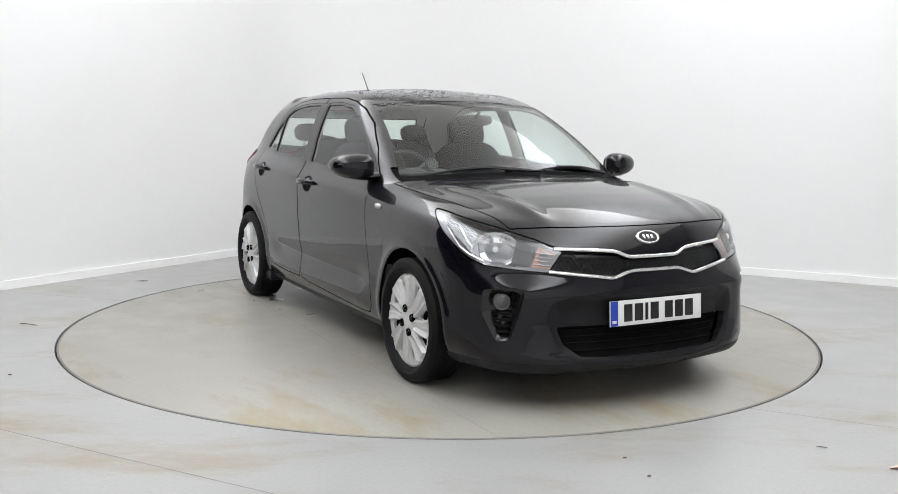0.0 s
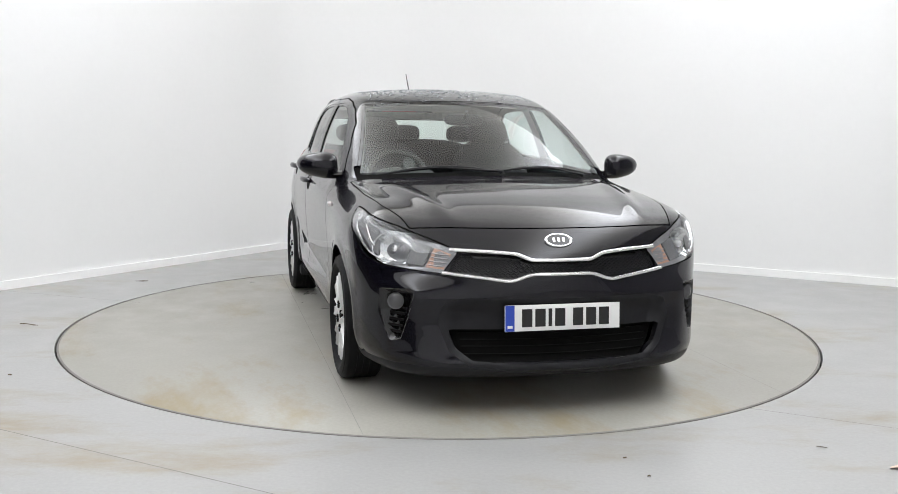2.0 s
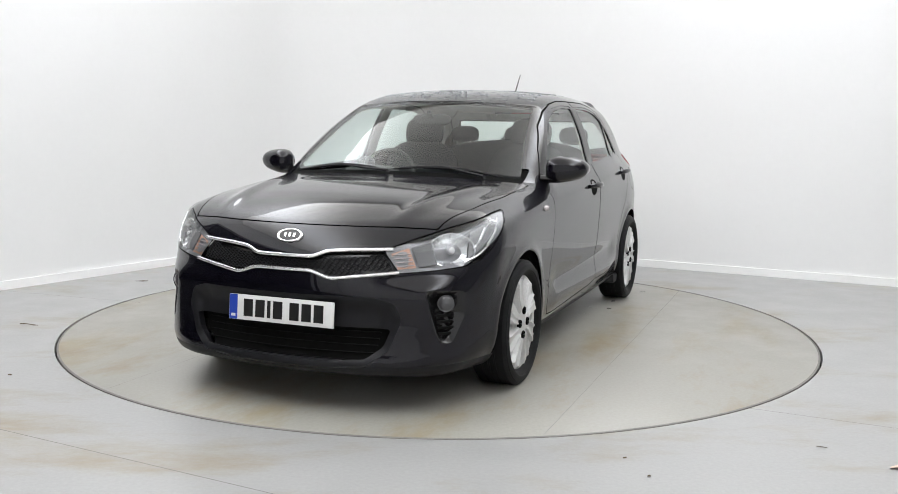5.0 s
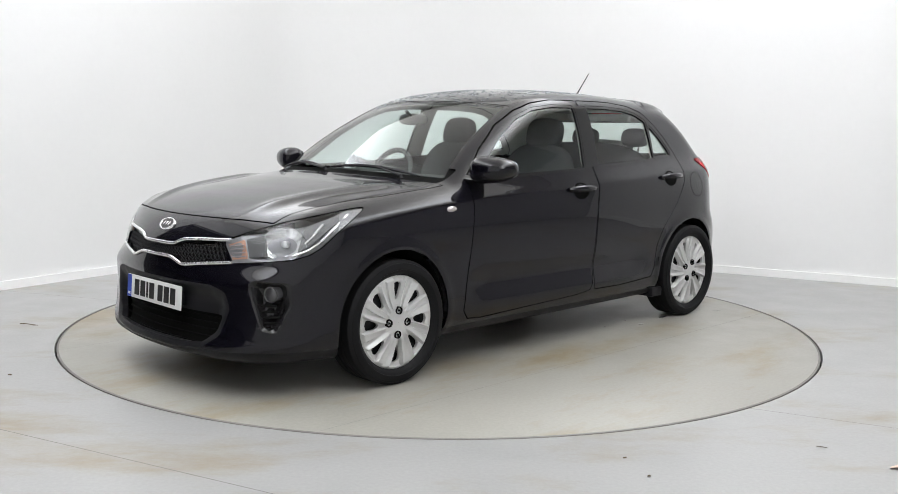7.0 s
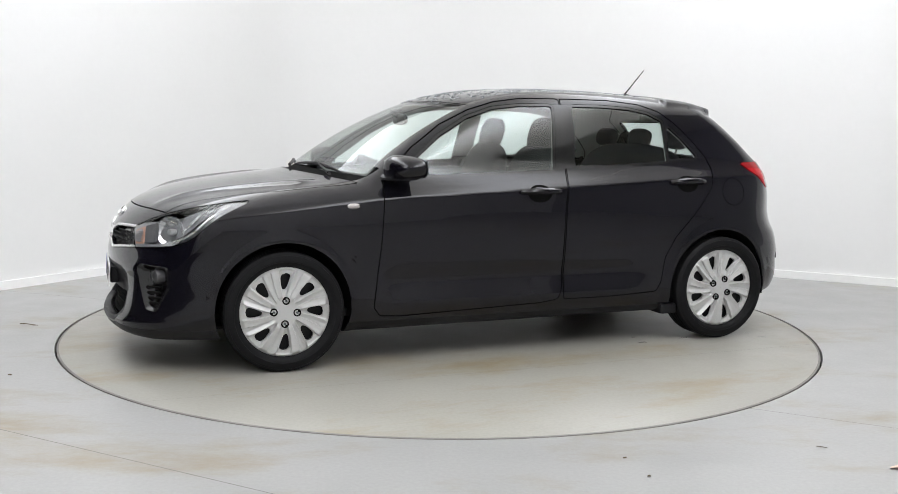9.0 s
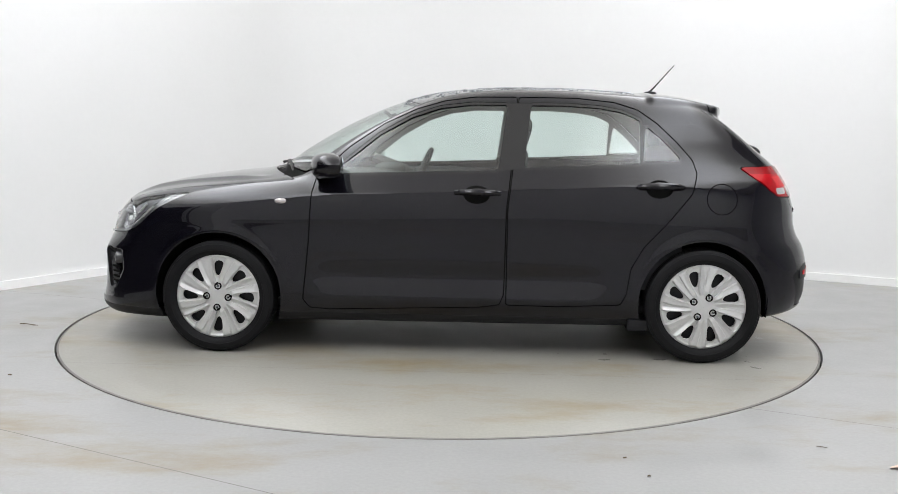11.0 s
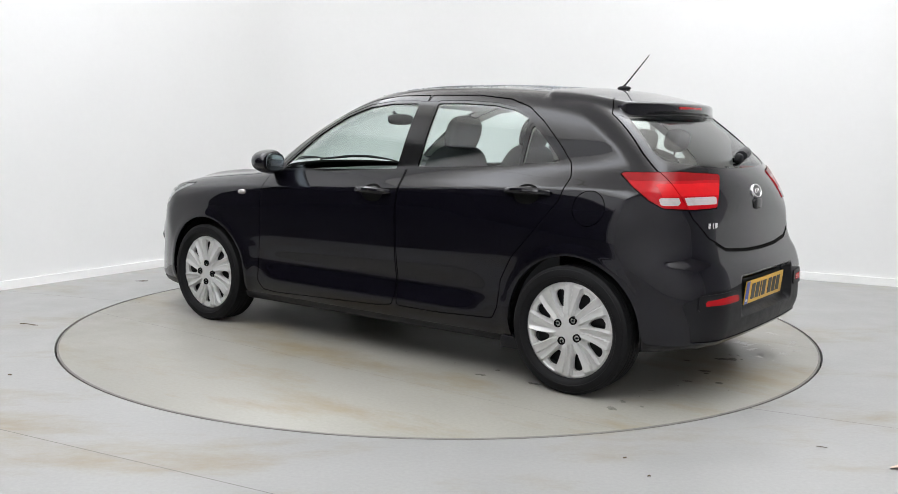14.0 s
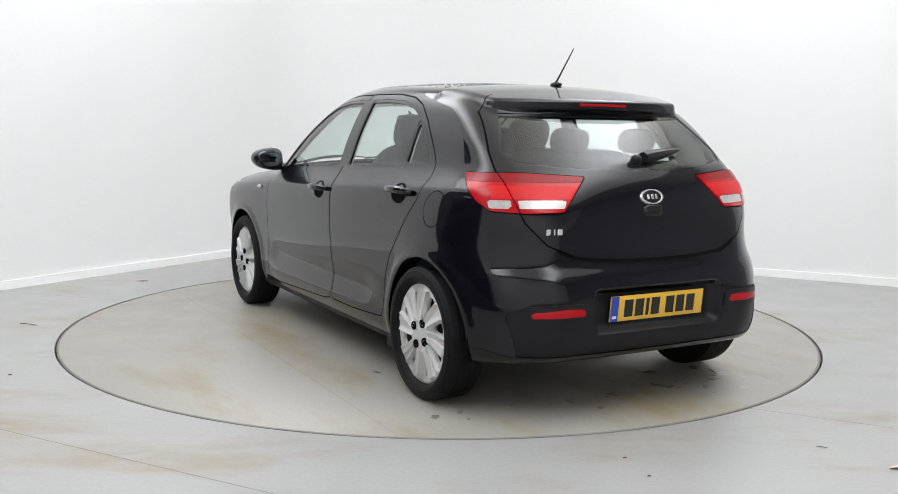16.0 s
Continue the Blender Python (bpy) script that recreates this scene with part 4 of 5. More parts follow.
def lamps():
    for tag, s in (("l", 1), ("r", -1)):
        patch = SKIN.patch("head" + tag)
        root = panel("headlight", patch, LENS, CAR, "clear headlamp lens over a chrome reflector", offset=0.001, depth=0)
        root.visible_shadow = False
        v, f, n = patch
        u = lambda q: (q[:, 1] * s - q[:, 0]) / 1.4142
        panel("housing", patch, LAMP_GREY, root, "grey lamp housing", depth=0, offset=-0.006,
              push=lambda q: 0.045 * np.clip(1 - ((u(q) - 0.13) / 0.22) ** 2, 0, 1) * ease(0.0, 0.03, np.minimum(q[:, 2] - 0.625, 0.9 - q[:, 2])))
        # bright bowl with its bulb
        c, m = to_skin([(1.1 - 0.707 * 0.105, s * (1.1 + 0.707 * 0.105), 0.708)], (-0.707, -s * 0.707, 0))
        c, m = c[0], m[0]
        turn = Vector((0.80, s * 0.55, 0.18)).to_track_quat("Y", "Z").to_matrix().to_4x4()
        bm = bmesh.new()
        lathe(bm, [(0.012, -0.040), (0.030, -0.034), (0.056, -0.016), (0.072, 0.004), (0.077, 0.006), (0.077, 0.0)], 16, Matrix.Translation(c - m * 0.026) @ turn @ Matrix.Diagonal((1.38, 1, 0.98, 1)))
        car_part("reflector", bm, REFLECTOR, root, "bright faceted reflector bowl", smooth=False)
        bm = bmesh.new()
        lathe(bm, [(0.001, 0.012), (0.013, 0.010), (0.016, 0.0), (0.016, -0.03)], 20, Matrix.Translation(c - m * 0.030) @ turn)
        car_part("bulb", bm, CHROME, root, "chrome bulb cap")
        # outer bright fin, dark divider, inner indicator with its ribs
        def on_lens(uz, sink):
            at, nn = to_skin([(1.1 - 0.707 * a, s * (1.1 + 0.707 * a), z) for a, z in uz], (-0.707, -0.707 * s, 0))
            return at - nn * sink
        for nm, mat, pts, word in (("indicator", AMBER, [(-0.132, 0.625), (-0.150, 0.690), (-0.078, 0.714), (-0.058, 0.632)], "ribbed indicator lens"),
                                   ("divider", LAMP_DARK, [(-0.048, 0.636), (-0.068, 0.716), (0.015, 0.738), (0.030, 0.646)], "dark divider panel"),
                                   ("light_fin", LAMP_DARK, [(0.170, 0.668), (0.215, 0.690), (0.275, 0.742), (0.335, 0.796), (0.395, 0.836), (0.27, 0.806), (0.195, 0.775)], "grey outer fin")):
            top_at, low_at = on_lens(pts, 0.005), on_lens(pts, 0.020)
            bm = bmesh.new()
            top, low = [bm.verts.new(q) for q in top_at], [bm.verts.new(q) for q in low_at]
            bm.faces.new(top)
            for k in range(len(top)):
                j = (k + 1) % len(top)
                bm.faces.new((top[k], low[k], low[j], top[j]))
            made = car_part(nm, bm, mat, root, word)
            if nm == "indicator":
                for k in range(4):
                    bm = bmesh.new()
                    z = 0.640 + 0.016 * k
                    tube(bm, on_lens([(-0.135 - 0.003 * k, z - 0.003), (-0.10, z), (-0.066 - 0.003 * k, z + 0.004)], 0.004), 0.0028, 6)
                    car_part("rib", bm, CLEAR_LENS, made)
        for strip in ([(0.375, 0.828), (0.325, 0.772), (0.262, 0.706), (0.215, 0.676), (0.150, 0.652)], [(0.275, 0.790), (0.232, 0.735), (0.200, 0.705)]):
            bm = bmesh.new()
            tube(bm, on_lens(strip, 0.005), 0.0055, 6)
            car_part("light_strip", bm, CHROME, root, "bright chrome light strip")
        red = panel("tail_light", SKIN.patch("tail" + tag), RED_LENS, CAR, "red rear lamp cluster wrapping the corner", offset=0.004)
        panel("lamp_brow", SKIN.patch("tail_top" + tag), RED_DARK, red, "darker red upper band", offset=0.005)
        panel("boot_lamp", SKIN.patch("tail_in" + tag), RED_LENS, red, "red lamp on the tailgate", offset=0.004)
        panel("light_guide", SKIN.patch("core" + tag), RED_CORE, red, "bright red light guide", offset=0.0045)
        panel("reversing_lens", SKIN.patch("white_in" + tag), CLEAR_LENS, red, "clear reversing lens", offset=0.0045)
        panel("indicator_lens", SKIN.patch("white_out" + tag), CLEAR_LENS, red, "clear ribbed indicator lens", offset=0.0045)
        panel("reflector_pod", SKIN.patch("pod" + tag), BLACK_PLASTIC, CAR, "raised black plastic surround of the reflector", offset=0.001)
        panel("rear_reflector", SKIN.patch("refl" + tag), RED_LENS, CAR, "slim red bumper reflector", offset=0.003)
        fog = poly_field([(0.640, 0.528), (0.735, 0.520), (0.735, 0.430), (0.705, 0.330), (0.685, 0.335), (0.655, 0.440)], 0.016)
        bay = panel("fog_recess", SKIN.patch("fog" + tag), GLOSS_BLACK, CAR, "dark recess round the fog lamp", depth=0,
                    push=dip(lambda q: fog(q[:, 1] * s, q[:, 2]), 0.05, 0.035))
        c, m = to_skin([(1.2, s * 0.700, 0.482)], (-1, 0, 0))
        turn = Vector((0.9, s * 0.35, 0)).to_track_quat("Y", "Z").to_matrix().to_4x4()
        bm = bmesh.new()
        lathe(bm, [(0.001, 0.010), (0.020, 0.007), (0.030, 0.0), (0.036, 0.002), (0.038, -0.004), (0.036, -0.05)], 28, Matrix.Translation(c[0] - m[0] * 0.016) @ turn)
        car_part("fog_lamp", bm, FOG_GREY, bay, "round fog lamp")
        for k in range(4):
            z = 0.432 - 0.026 * k
            at, nn = to_skin([(1.2, s * (0.668 + 0.004 * k + 0.016 * i), z) for i in range(4)], (-1, 0, 0))
            bm = bmesh.new()
            tube(bm, [a - b * 0.018 for a, b in zip(at, nn)], 0.006, 6)
            car_part("fog_slat", bm, DARK_GAP, bay)
        # side repeater
        at, nn = to_skin([(-0.345 + dx, s * 1.2, 0.822 + 0.05 * -dx) for dx in (-0.030, -0.02, 0.0, 0.02, 0.030)], (0, -s, 0))
        bm = bmesh.new()
        tube(bm, [a + b * 0.001 for a, b in zip(at, nn)], [0.006, 0.013, 0.015, 0.013, 0.006], 10)
        car_part("side_repeater", bm, CLEAR_LENS, CAR, "small clear side indicator")


def front_face():
    dark = panel("grille", SKIN.patch("grille"), GLOSS_BLACK, CAR, "black honeycomb upper grille between chrome strips", offset=-0.022, depth=0.0)
    grille_edge = panel("intake_surround", SKIN.patch("lip"), PAINT, CAR)
    low = poly_field([(-0.475, 0.450), (-0.42, 0.466), (0.42, 0.466), (0.475, 0.450), (0.488, 0.41), (0.450, 0.31), (0.385, 0.264), (0.2, 0.248), (-0.2, 0.248), (-0.385, 0.264),
                      (-0.450, 0.31), (-0.488, 0.41)], 0.042)
    intake = panel("intake_panel", SKIN.patch("intake"), BLACK_PLASTIC, CAR, "smooth dark panel round the lower air intake", depth=0.03,
                   push=dip(lambda q: low(q[:, 1], q[:, 2]), 0.030, 0.085))
    panel("air_intake", SKIN.patch("mesh"), DARK_GAP, intake, "black air intake opening", offset=-0.058, depth=0)
    # chrome strips
    for nm, line in (("upper", ((-0.47, 0.706), (-0.30, 0.700), (-0.195, 0.692), (-0.135, 0.667), (0.135, 0.667), (0.195, 0.692), (0.30, 0.700), (0.47, 0.706))),
                     ("lower", ((-0.505, 0.612), (-0.32, 0.592), (-0.225, 0.580), (-0.135, 0.610), (0.135, 0.610), (0.225, 0.580), (0.32, 0.592), (0.505, 0.612)))):
        ys = np.linspace(line[0][0], line[-1][0], 60)
        zs = np.interp(ys, [a for a, b in line], [b for a, b in line])
        zs = np.convolve(np.pad(zs, 1, mode="edge"), (0.25, 0.5, 0.25), "valid")
        at, n = to_skin([(1.2, y, z) for y, z in zip(ys, zs)], (-1, 0, 0))
        bm = bmesh.new()
        tube(bm, [a + b * 0.003 for a, b in zip(at, n)], 0.0075, 8)
        car_part("chrome_strip", bm, CHROME, dark, "bright chrome grille strip")
    # honeycomb of the grille, and slats of the intake
    bm = bmesh.new()
    cells = []
    for r in range(6):
        for k in range(-21, 22):
            y, z = (k + 0.5 * (r % 2)) * 0.0235, 0.588 + r * 0.020
            if grille_in(y, z) > 0.006:
                cells.append((y, z))
    at, n = to_skin([(1.2, y, z) for y, z in cells], (-1, 0, 0))
    for a, b in zip(at, n):
        for e in (-1, 1):
            d = Vector((0, 0.0118, 0.010 * e))
            tube(bm, [Vector(a - b * 0.014) - d, Vector(a - b * 0.014) + d], 0.0022, 4)
    car_part("grille_mesh", bm, BLACK_PLASTIC, dark, "black plastic diamond mesh", smooth=False)
    for k in range(5):
        z = 0.252 + 0.026 * k
        at, n = to_skin([(1.2, y, z) for y in np.linspace(-0.42 - 0.006 * k, 0.42 + 0.006 * k, 25)], (-1, 0, 0))
        bm = bmesh.new()
        tube(bm, [a - b * (0.046 + 0.004 * (i % 2)) for i, (a, b) in enumerate(zip(at, n))], 0.0035, 6)
        car_part("intake_slat", bm, DARK_GAP, intake)
    badge((0.735, 0.0, 0.745), 1)
    plate_mount()
    plate(1)


def grille_in(y, z):
    top = np.interp(abs(y), (0, 0.13, 0.19, 0.44, 0.48), (0.660, 0.660, 0.684, 0.697, 0.617))
    low = np.interp(abs(y), (0, 0.13, 0.225, 0.475), (0.618, 0.618, 0.588, 0.617))
    return min(top - z, z - low)


def badge(c, s):
    """An oval maker's badge, kept plain."""
    c = np.array(c, float)
    at, n = to_skin([(c[0] + 0.4 * s, 0, c[2])], (-s, 0, 0))
    turn = Vector(n[0]).to_track_quat("Y", "Z").to_matrix().to_4x4()
    m = Matrix.Translation(at[0]) @ turn @ Matrix.Diagonal((1.0, 1, 0.54, 1))
    bm = bmesh.new()
    lathe(bm, [(0.001, 0.004), (0.050, 0.004), (0.054, 0.008), (0.061, 0.008), (0.064, 0.004), (0.064, -0.006)], 40, m)
    ob = car_part("badge", bm, CHROME, CAR, "oval chrome badge with a dark field")
    bm = bmesh.new()
    lathe(bm, [(0.001, 0.0055), (0.050, 0.0055), (0.0505, 0.002)], 40, m)
    car_part("badge_field", bm, GLOSS_BLACK, ob)
    for x in (-0.022, 0.0, 0.022):
        bm = bmesh.new()
        add_box(bm, (x, 0.006, 0), (0.012, 0.003, 0.040), bev=0.001)
        bmesh.ops.transform(bm, matrix=m, verts=bm.verts)
        car_part("badge_bar", bm, CHROME, ob)


def plate_mount():
    """The plain black carrier behind the front plate."""
    bm = bmesh.new()
    add_box(bm, (0.777, 0, 0.428), (0.042, 0.44, 0.085), bev=0.008)
    car_part("plate_mount", bm, BLACK_PLASTIC, CAR, "black plastic number plate carrier")


def plate(s):
    """A registration plate; its characters stand as plain bars."""
    z, tilt, out = (0.428, -4, 0.803) if s > 0 else (0.470, 6, -3.190)
    y0 = 0.0
    m = pose(out, y0, z, 90 if s > 0 else 90, 0, 90 if s > 0 else -90) @ pose(0, 0, 0, tilt * s * (1 if s > 0 else -1), 0, 0)
    bm = bmesh.new()
    add_box(bm, (0, 0, 0), (0.520, 0.111, 0.006), bev=0.0015)
    bmesh.ops.transform(bm, matrix=m, verts=bm.verts)
    ob = car_part("number_plate", bm, PLATE_WHITE if s > 0 else PLATE_YELLOW, CAR, "white front number plate with dark bars" if s > 0 else "yellow rear number plate with dark bars")
    bm = bmesh.new()
    add_box(bm, (-0.238, 0, 0.003), (0.040, 0.109, 0.002))
    bmesh.ops.transform(bm, matrix=m, verts=bm.verts)
    band = car_part("blue_band", bm, PLATE_BLUE, ob, smooth=False)
    bm = bmesh.new()
    add_box(bm, (-0.238, -0.036, 0.0045), (0.022, 0.012, 0.001))
    bmesh.ops.transform(bm, matrix=m, verts=bm.verts)
    car_part("band_bar", bm, WHITE_MARK, band, smooth=False)
    x = -0.185
    for w in (0.046, 0.046, 0.016, 0.046, 0, 0.046, 0.046, 0.046):
        if w:
            bm = bmesh.new()
            add_box(bm, (x + w / 2, 0, 0.0038), (w, 0.076, 0.0014))
            bmesh.ops.transform(bm, matrix=m, verts=bm.verts)
            car_part("character_bar", bm, INK, ob, smooth=False)
            x += w + 0.0135
        else:
            x += 0.022


# ---- wheels ----
def wheel(x, s, spin):
    root = new("wheel")
    root.parent = CAR
    flip = Matrix.Diagonal((1, s, 1, 1))
    rot = Matrix.Translation((x, 0, HUB_Z)) @ flip
    y = 0.762
    bm = bmesh.new()
    prof = [(0.195, -0.075), (0.215, -0.092), (0.26, -0.097), (0.287, -0.088), (0.300, -0.075), (0.304, -0.055), (0.3045, -0.035), (0.298, -0.033), (0.298, -0.027), (0.305, -0.025),
            (0.305, -0.004), (0.298, -0.002), (0.298, 0.004), (0.305, 0.006), (0.305, 0.026), (0.298, 0.028), (0.298, 0.034), (0.3045, 0.036), (0.304, 0.055), (0.300, 0.075),
            (0.292, 0.085), (0.286, 0.088), (0.284, 0.092), (0.268, 0.097), (0.254, 0.0965), (0.252, 0.0935), (0.243, 0.0905), (0.235, 0.083), (0.225, 0.070)]
    lathe(bm, [(min(r, 0.3005) if r > 0.29 and r > 0.3 else r, h + y) for r, h in prof], 72, rot)
    car_part("tyre", bm, RUBBER, root, "black road tyre with moulded sidewall")
    # the cover: eight raised spokes with a crease each, valleys between them and a dark slot in every valley
    nr, na = 46, 320
    rr, aa = np.meshgrid(0.0006 + 0.2254 * np.arange(nr + 1) / nr, 2 * math.pi * np.arange(na) / na, indexing="ij")

    def valley(r):
        return 0.007 + 0.235 * np.clip(r - 0.072, 0, None)

    def off_valley(r, a):
        return (a - 0.8 * (r - 0.14) + math.pi / 8) % (math.pi / 4) - math.pi / 8
    ga = off_valley(rr, aa)
    dome = 0.074 + 0.010 * np.cos(np.minimum(1.0, rr / 0.11) * math.pi / 2) - 0.012 * np.clip((rr - 0.205) / 0.021, 0, 1) ** 2
    inside = ease(0.060, 0.085, rr) * ease(0.214, 0.204, rr)
    across = np.abs(ga) * rr - valley(rr)
    raised = ease(-0.004, 0.0025, across)
    crease = np.where(ga > 0, 0.80, 0.30) * np.clip(across, 0, 0.02)
    height = y + dome + inside * (0.013 * raised - 0.008 * (1 - raised) - crease * raised)
    vs = np.stack((rr * np.cos(aa), height, rr * np.sin(aa)), -1).reshape(-1, 3)
    fs = [[i * na + k, i * na + (k + 1) % na, (i + 1) * na + (k + 1) % na, (i + 1) * na + k] for i in range(nr) for k in range(na)]
    disc = Skin(vs, fs)

    def slots(v):
        r, a = np.hypot(v[:, 0], v[:, 2]), np.arctan2(v[:, 2], v[:, 0])
        wide = valley(r) * 0.92 * np.sqrt(np.clip(1 - ((r - 0.150) / 0.042) ** 4, 0, 1)) - 0.002
        return np.minimum(wide - np.abs(off_valley(r, a)) * r, np.minimum(r - 0.109, 0.191 - r))
    disc.split(slots, "slot", lambda m: np.hypot(m[:, 0], m[:, 2]) > 0.09)
    keep = [q for q, t in zip(disc.f, disc.tag) if t == "body"]
    c, sn = math.cos(spin), math.sin(spin)
    v = disc.v.copy()
    v = np.stack((v[:, 0] * c - v[:, 2] * sn, v[:, 1], v[:, 0] * sn + v[:, 2] * c), 1)
    base = len(v)
    hole = [e for e in rim_edges(keep) if 0.09 < np.hypot(*v[e[0]][[0, 2]]) < 0.215]
    verts, faces, deep = list(v), [list(q) for q in keep], {}
    for a, b in hole:
        for i in (a, b):
            if i not in deep:
                deep[i] = len(verts)
                verts.append(v[i] - (0, 0.016, 0))
        faces.append([b, a, deep[a], deep[b]])
    out = np.array(verts) * (1.018, s, 1.018) + (x + CAR_X, CAR_Y, HUB_Z)
    faces = [q[::-1] for q in faces] if s > 0 else faces
    used = sorted({i for q in faces for i in q})
    at = {i: k for k, i in enumerate(used)}
    cover = mesh_object("wheel_cover", out[used], [[at[i] for i in q] for q in faces], SILVER, root, "silver plastic wheel cover with eight creased spokes")
    cover.data.set_sharp_from_angle(angle=radians(40))
    bm = bmesh.new()
    lathe(bm, [(0.001, y + 0.045), (0.19, y + 0.03), (0.212, y + 0.050), (0.226, y + 0.068)], 40, rot)
    car_part("rim", bm, BLACK_PLASTIC, root, "dark steel rim behind the cover")
    for k in range(4):
        a = spin + k * math.pi / 2 + 0.06
        bm = bmesh.new()
        lathe(bm, [(0.001, 0.004), (0.012, 0.004), (0.015, 0.013), (0.0185, 0.013), (0.0205, 0.0)], 18, rot @ Matrix.Translation((0.058 * math.cos(a), y + 0.076, 0.058 * math.sin(a))))
        nut = car_part("wheel_nut", bm, DARK_GAP, cover)
        bm = bmesh.new()
        lathe(bm, [(0.0005, 0.019), (0.004, 0.018), (0.0065, 0.004)], 8, rot @ Matrix.Translation((0.058 * math.cos(a), y + 0.076, 0.058 * math.sin(a))))
        car_part("nut_head", bm, MIRROR, nut, "steel nut head")
    # liner of the arch
    bm = bmesh.new()
    rows = []
    for k in range(25):
        a = math.pi * (-0.06 + 1.12 * k / 24)
        rows.append([bm.verts.new((x + 0.346 * math.cos(a), s * yy, HUB_Z + 0.008 + 0.346 * math.sin(a))) for yy in (0.50, 0.66, 0.80)])
    for r0, r1 in zip(rows, rows[1:]):
        for k in range(2):
            bm.faces.new((r0[k], r0[k + 1], r1[k + 1], r1[k]))
    inner = [r[0] for r in rows]
    bm.faces.new(inner)
    car_part("arch_liner", bm, DARK_GAP, CAR, "dark wheel arch liner")
    return root


# ---- things on the outside ----
def mirror(s):
    """A wedge-shaped housing, deeper at its foot, on a gloss black arm."""
    bm = bmesh.new()
    blob(bm, (-0.606, s * 0.884, 1.010), (0.088, 0.106, 0.071), 2.6, 36, 22)
    for v in bm.verts:
        d = (s * v.co.y - 0.884) / 0.104
        up = v.co.z - 1.010
        v.co.z = 1.010 + up * (0.93 - 0.10 * d) + (0.012 * d if up < 0 else -0.004 * d)
        v.co.x -= 0.034 * d
        back = -0.662 - 0.022 * d
        if v.co.x < back:
            v.co.x = back + 0.2 * (v.co.x - back)
    root = car_part("door_mirror", bm, PAINT, CAR, "black painted door mirror housing")
    bm = bmesh.new()
    blob(bm, (-0.678, s * 0.886, 1.011), (0.006, 0.086, 0.050), 2.8, 28, 10, Matrix.Rotation(-s * radians(-12), 4, "Z"))
    car_part("mirror_glass", bm, MIRROR, root, "silvered mirror glass")
    bm = bmesh.new()
    tube(bm, [(-0.560, s * 0.750, 0.962), (-0.570, s * 0.80, 0.958), (-0.585, s * 0.84, 0.960), (-0.60, s * 0.89, 0.968)], [0.052, 0.050, 0.054, 0.050], 14, 0.42)
    car_part("mirror_stalk", bm, GLOSS_BLACK, root, "gloss black mirror foot")


def wiper(p0, p1, pivot, toward, lift=0.012):
    root_pts, n = to_skin([tuple(np.array(p0) * (1 - k / 12) + np.array(p1) * k / 12) for k in range(13)], toward)
    bm = bmesh.new()
    tube(bm, [a + b * lift for a, b in zip(root_pts, n)], [0.004 + 0.006 * math.sin(math.pi * k / 12) for k in range(13)], 6)
    ob = car_part("wiper", bm, BLACK_PLASTIC, CAR, "black wiper lying on the glass")
    mid = root_pts[6] + n[6] * (lift + 0.005)
    at, nn = to_skin([pivot], toward)
    bm = bmesh.new()
    tube(bm, [at[0] + nn[0] * 0.004, at[0] + nn[0] * 0.014, (at[0] + mid) / 2 + nn[0] * 0.006, mid], [0.014, 0.011, 0.008, 0.005], 8, 0.7)
    car_part("wiper_arm", bm, BLACK_PLASTIC, ob)


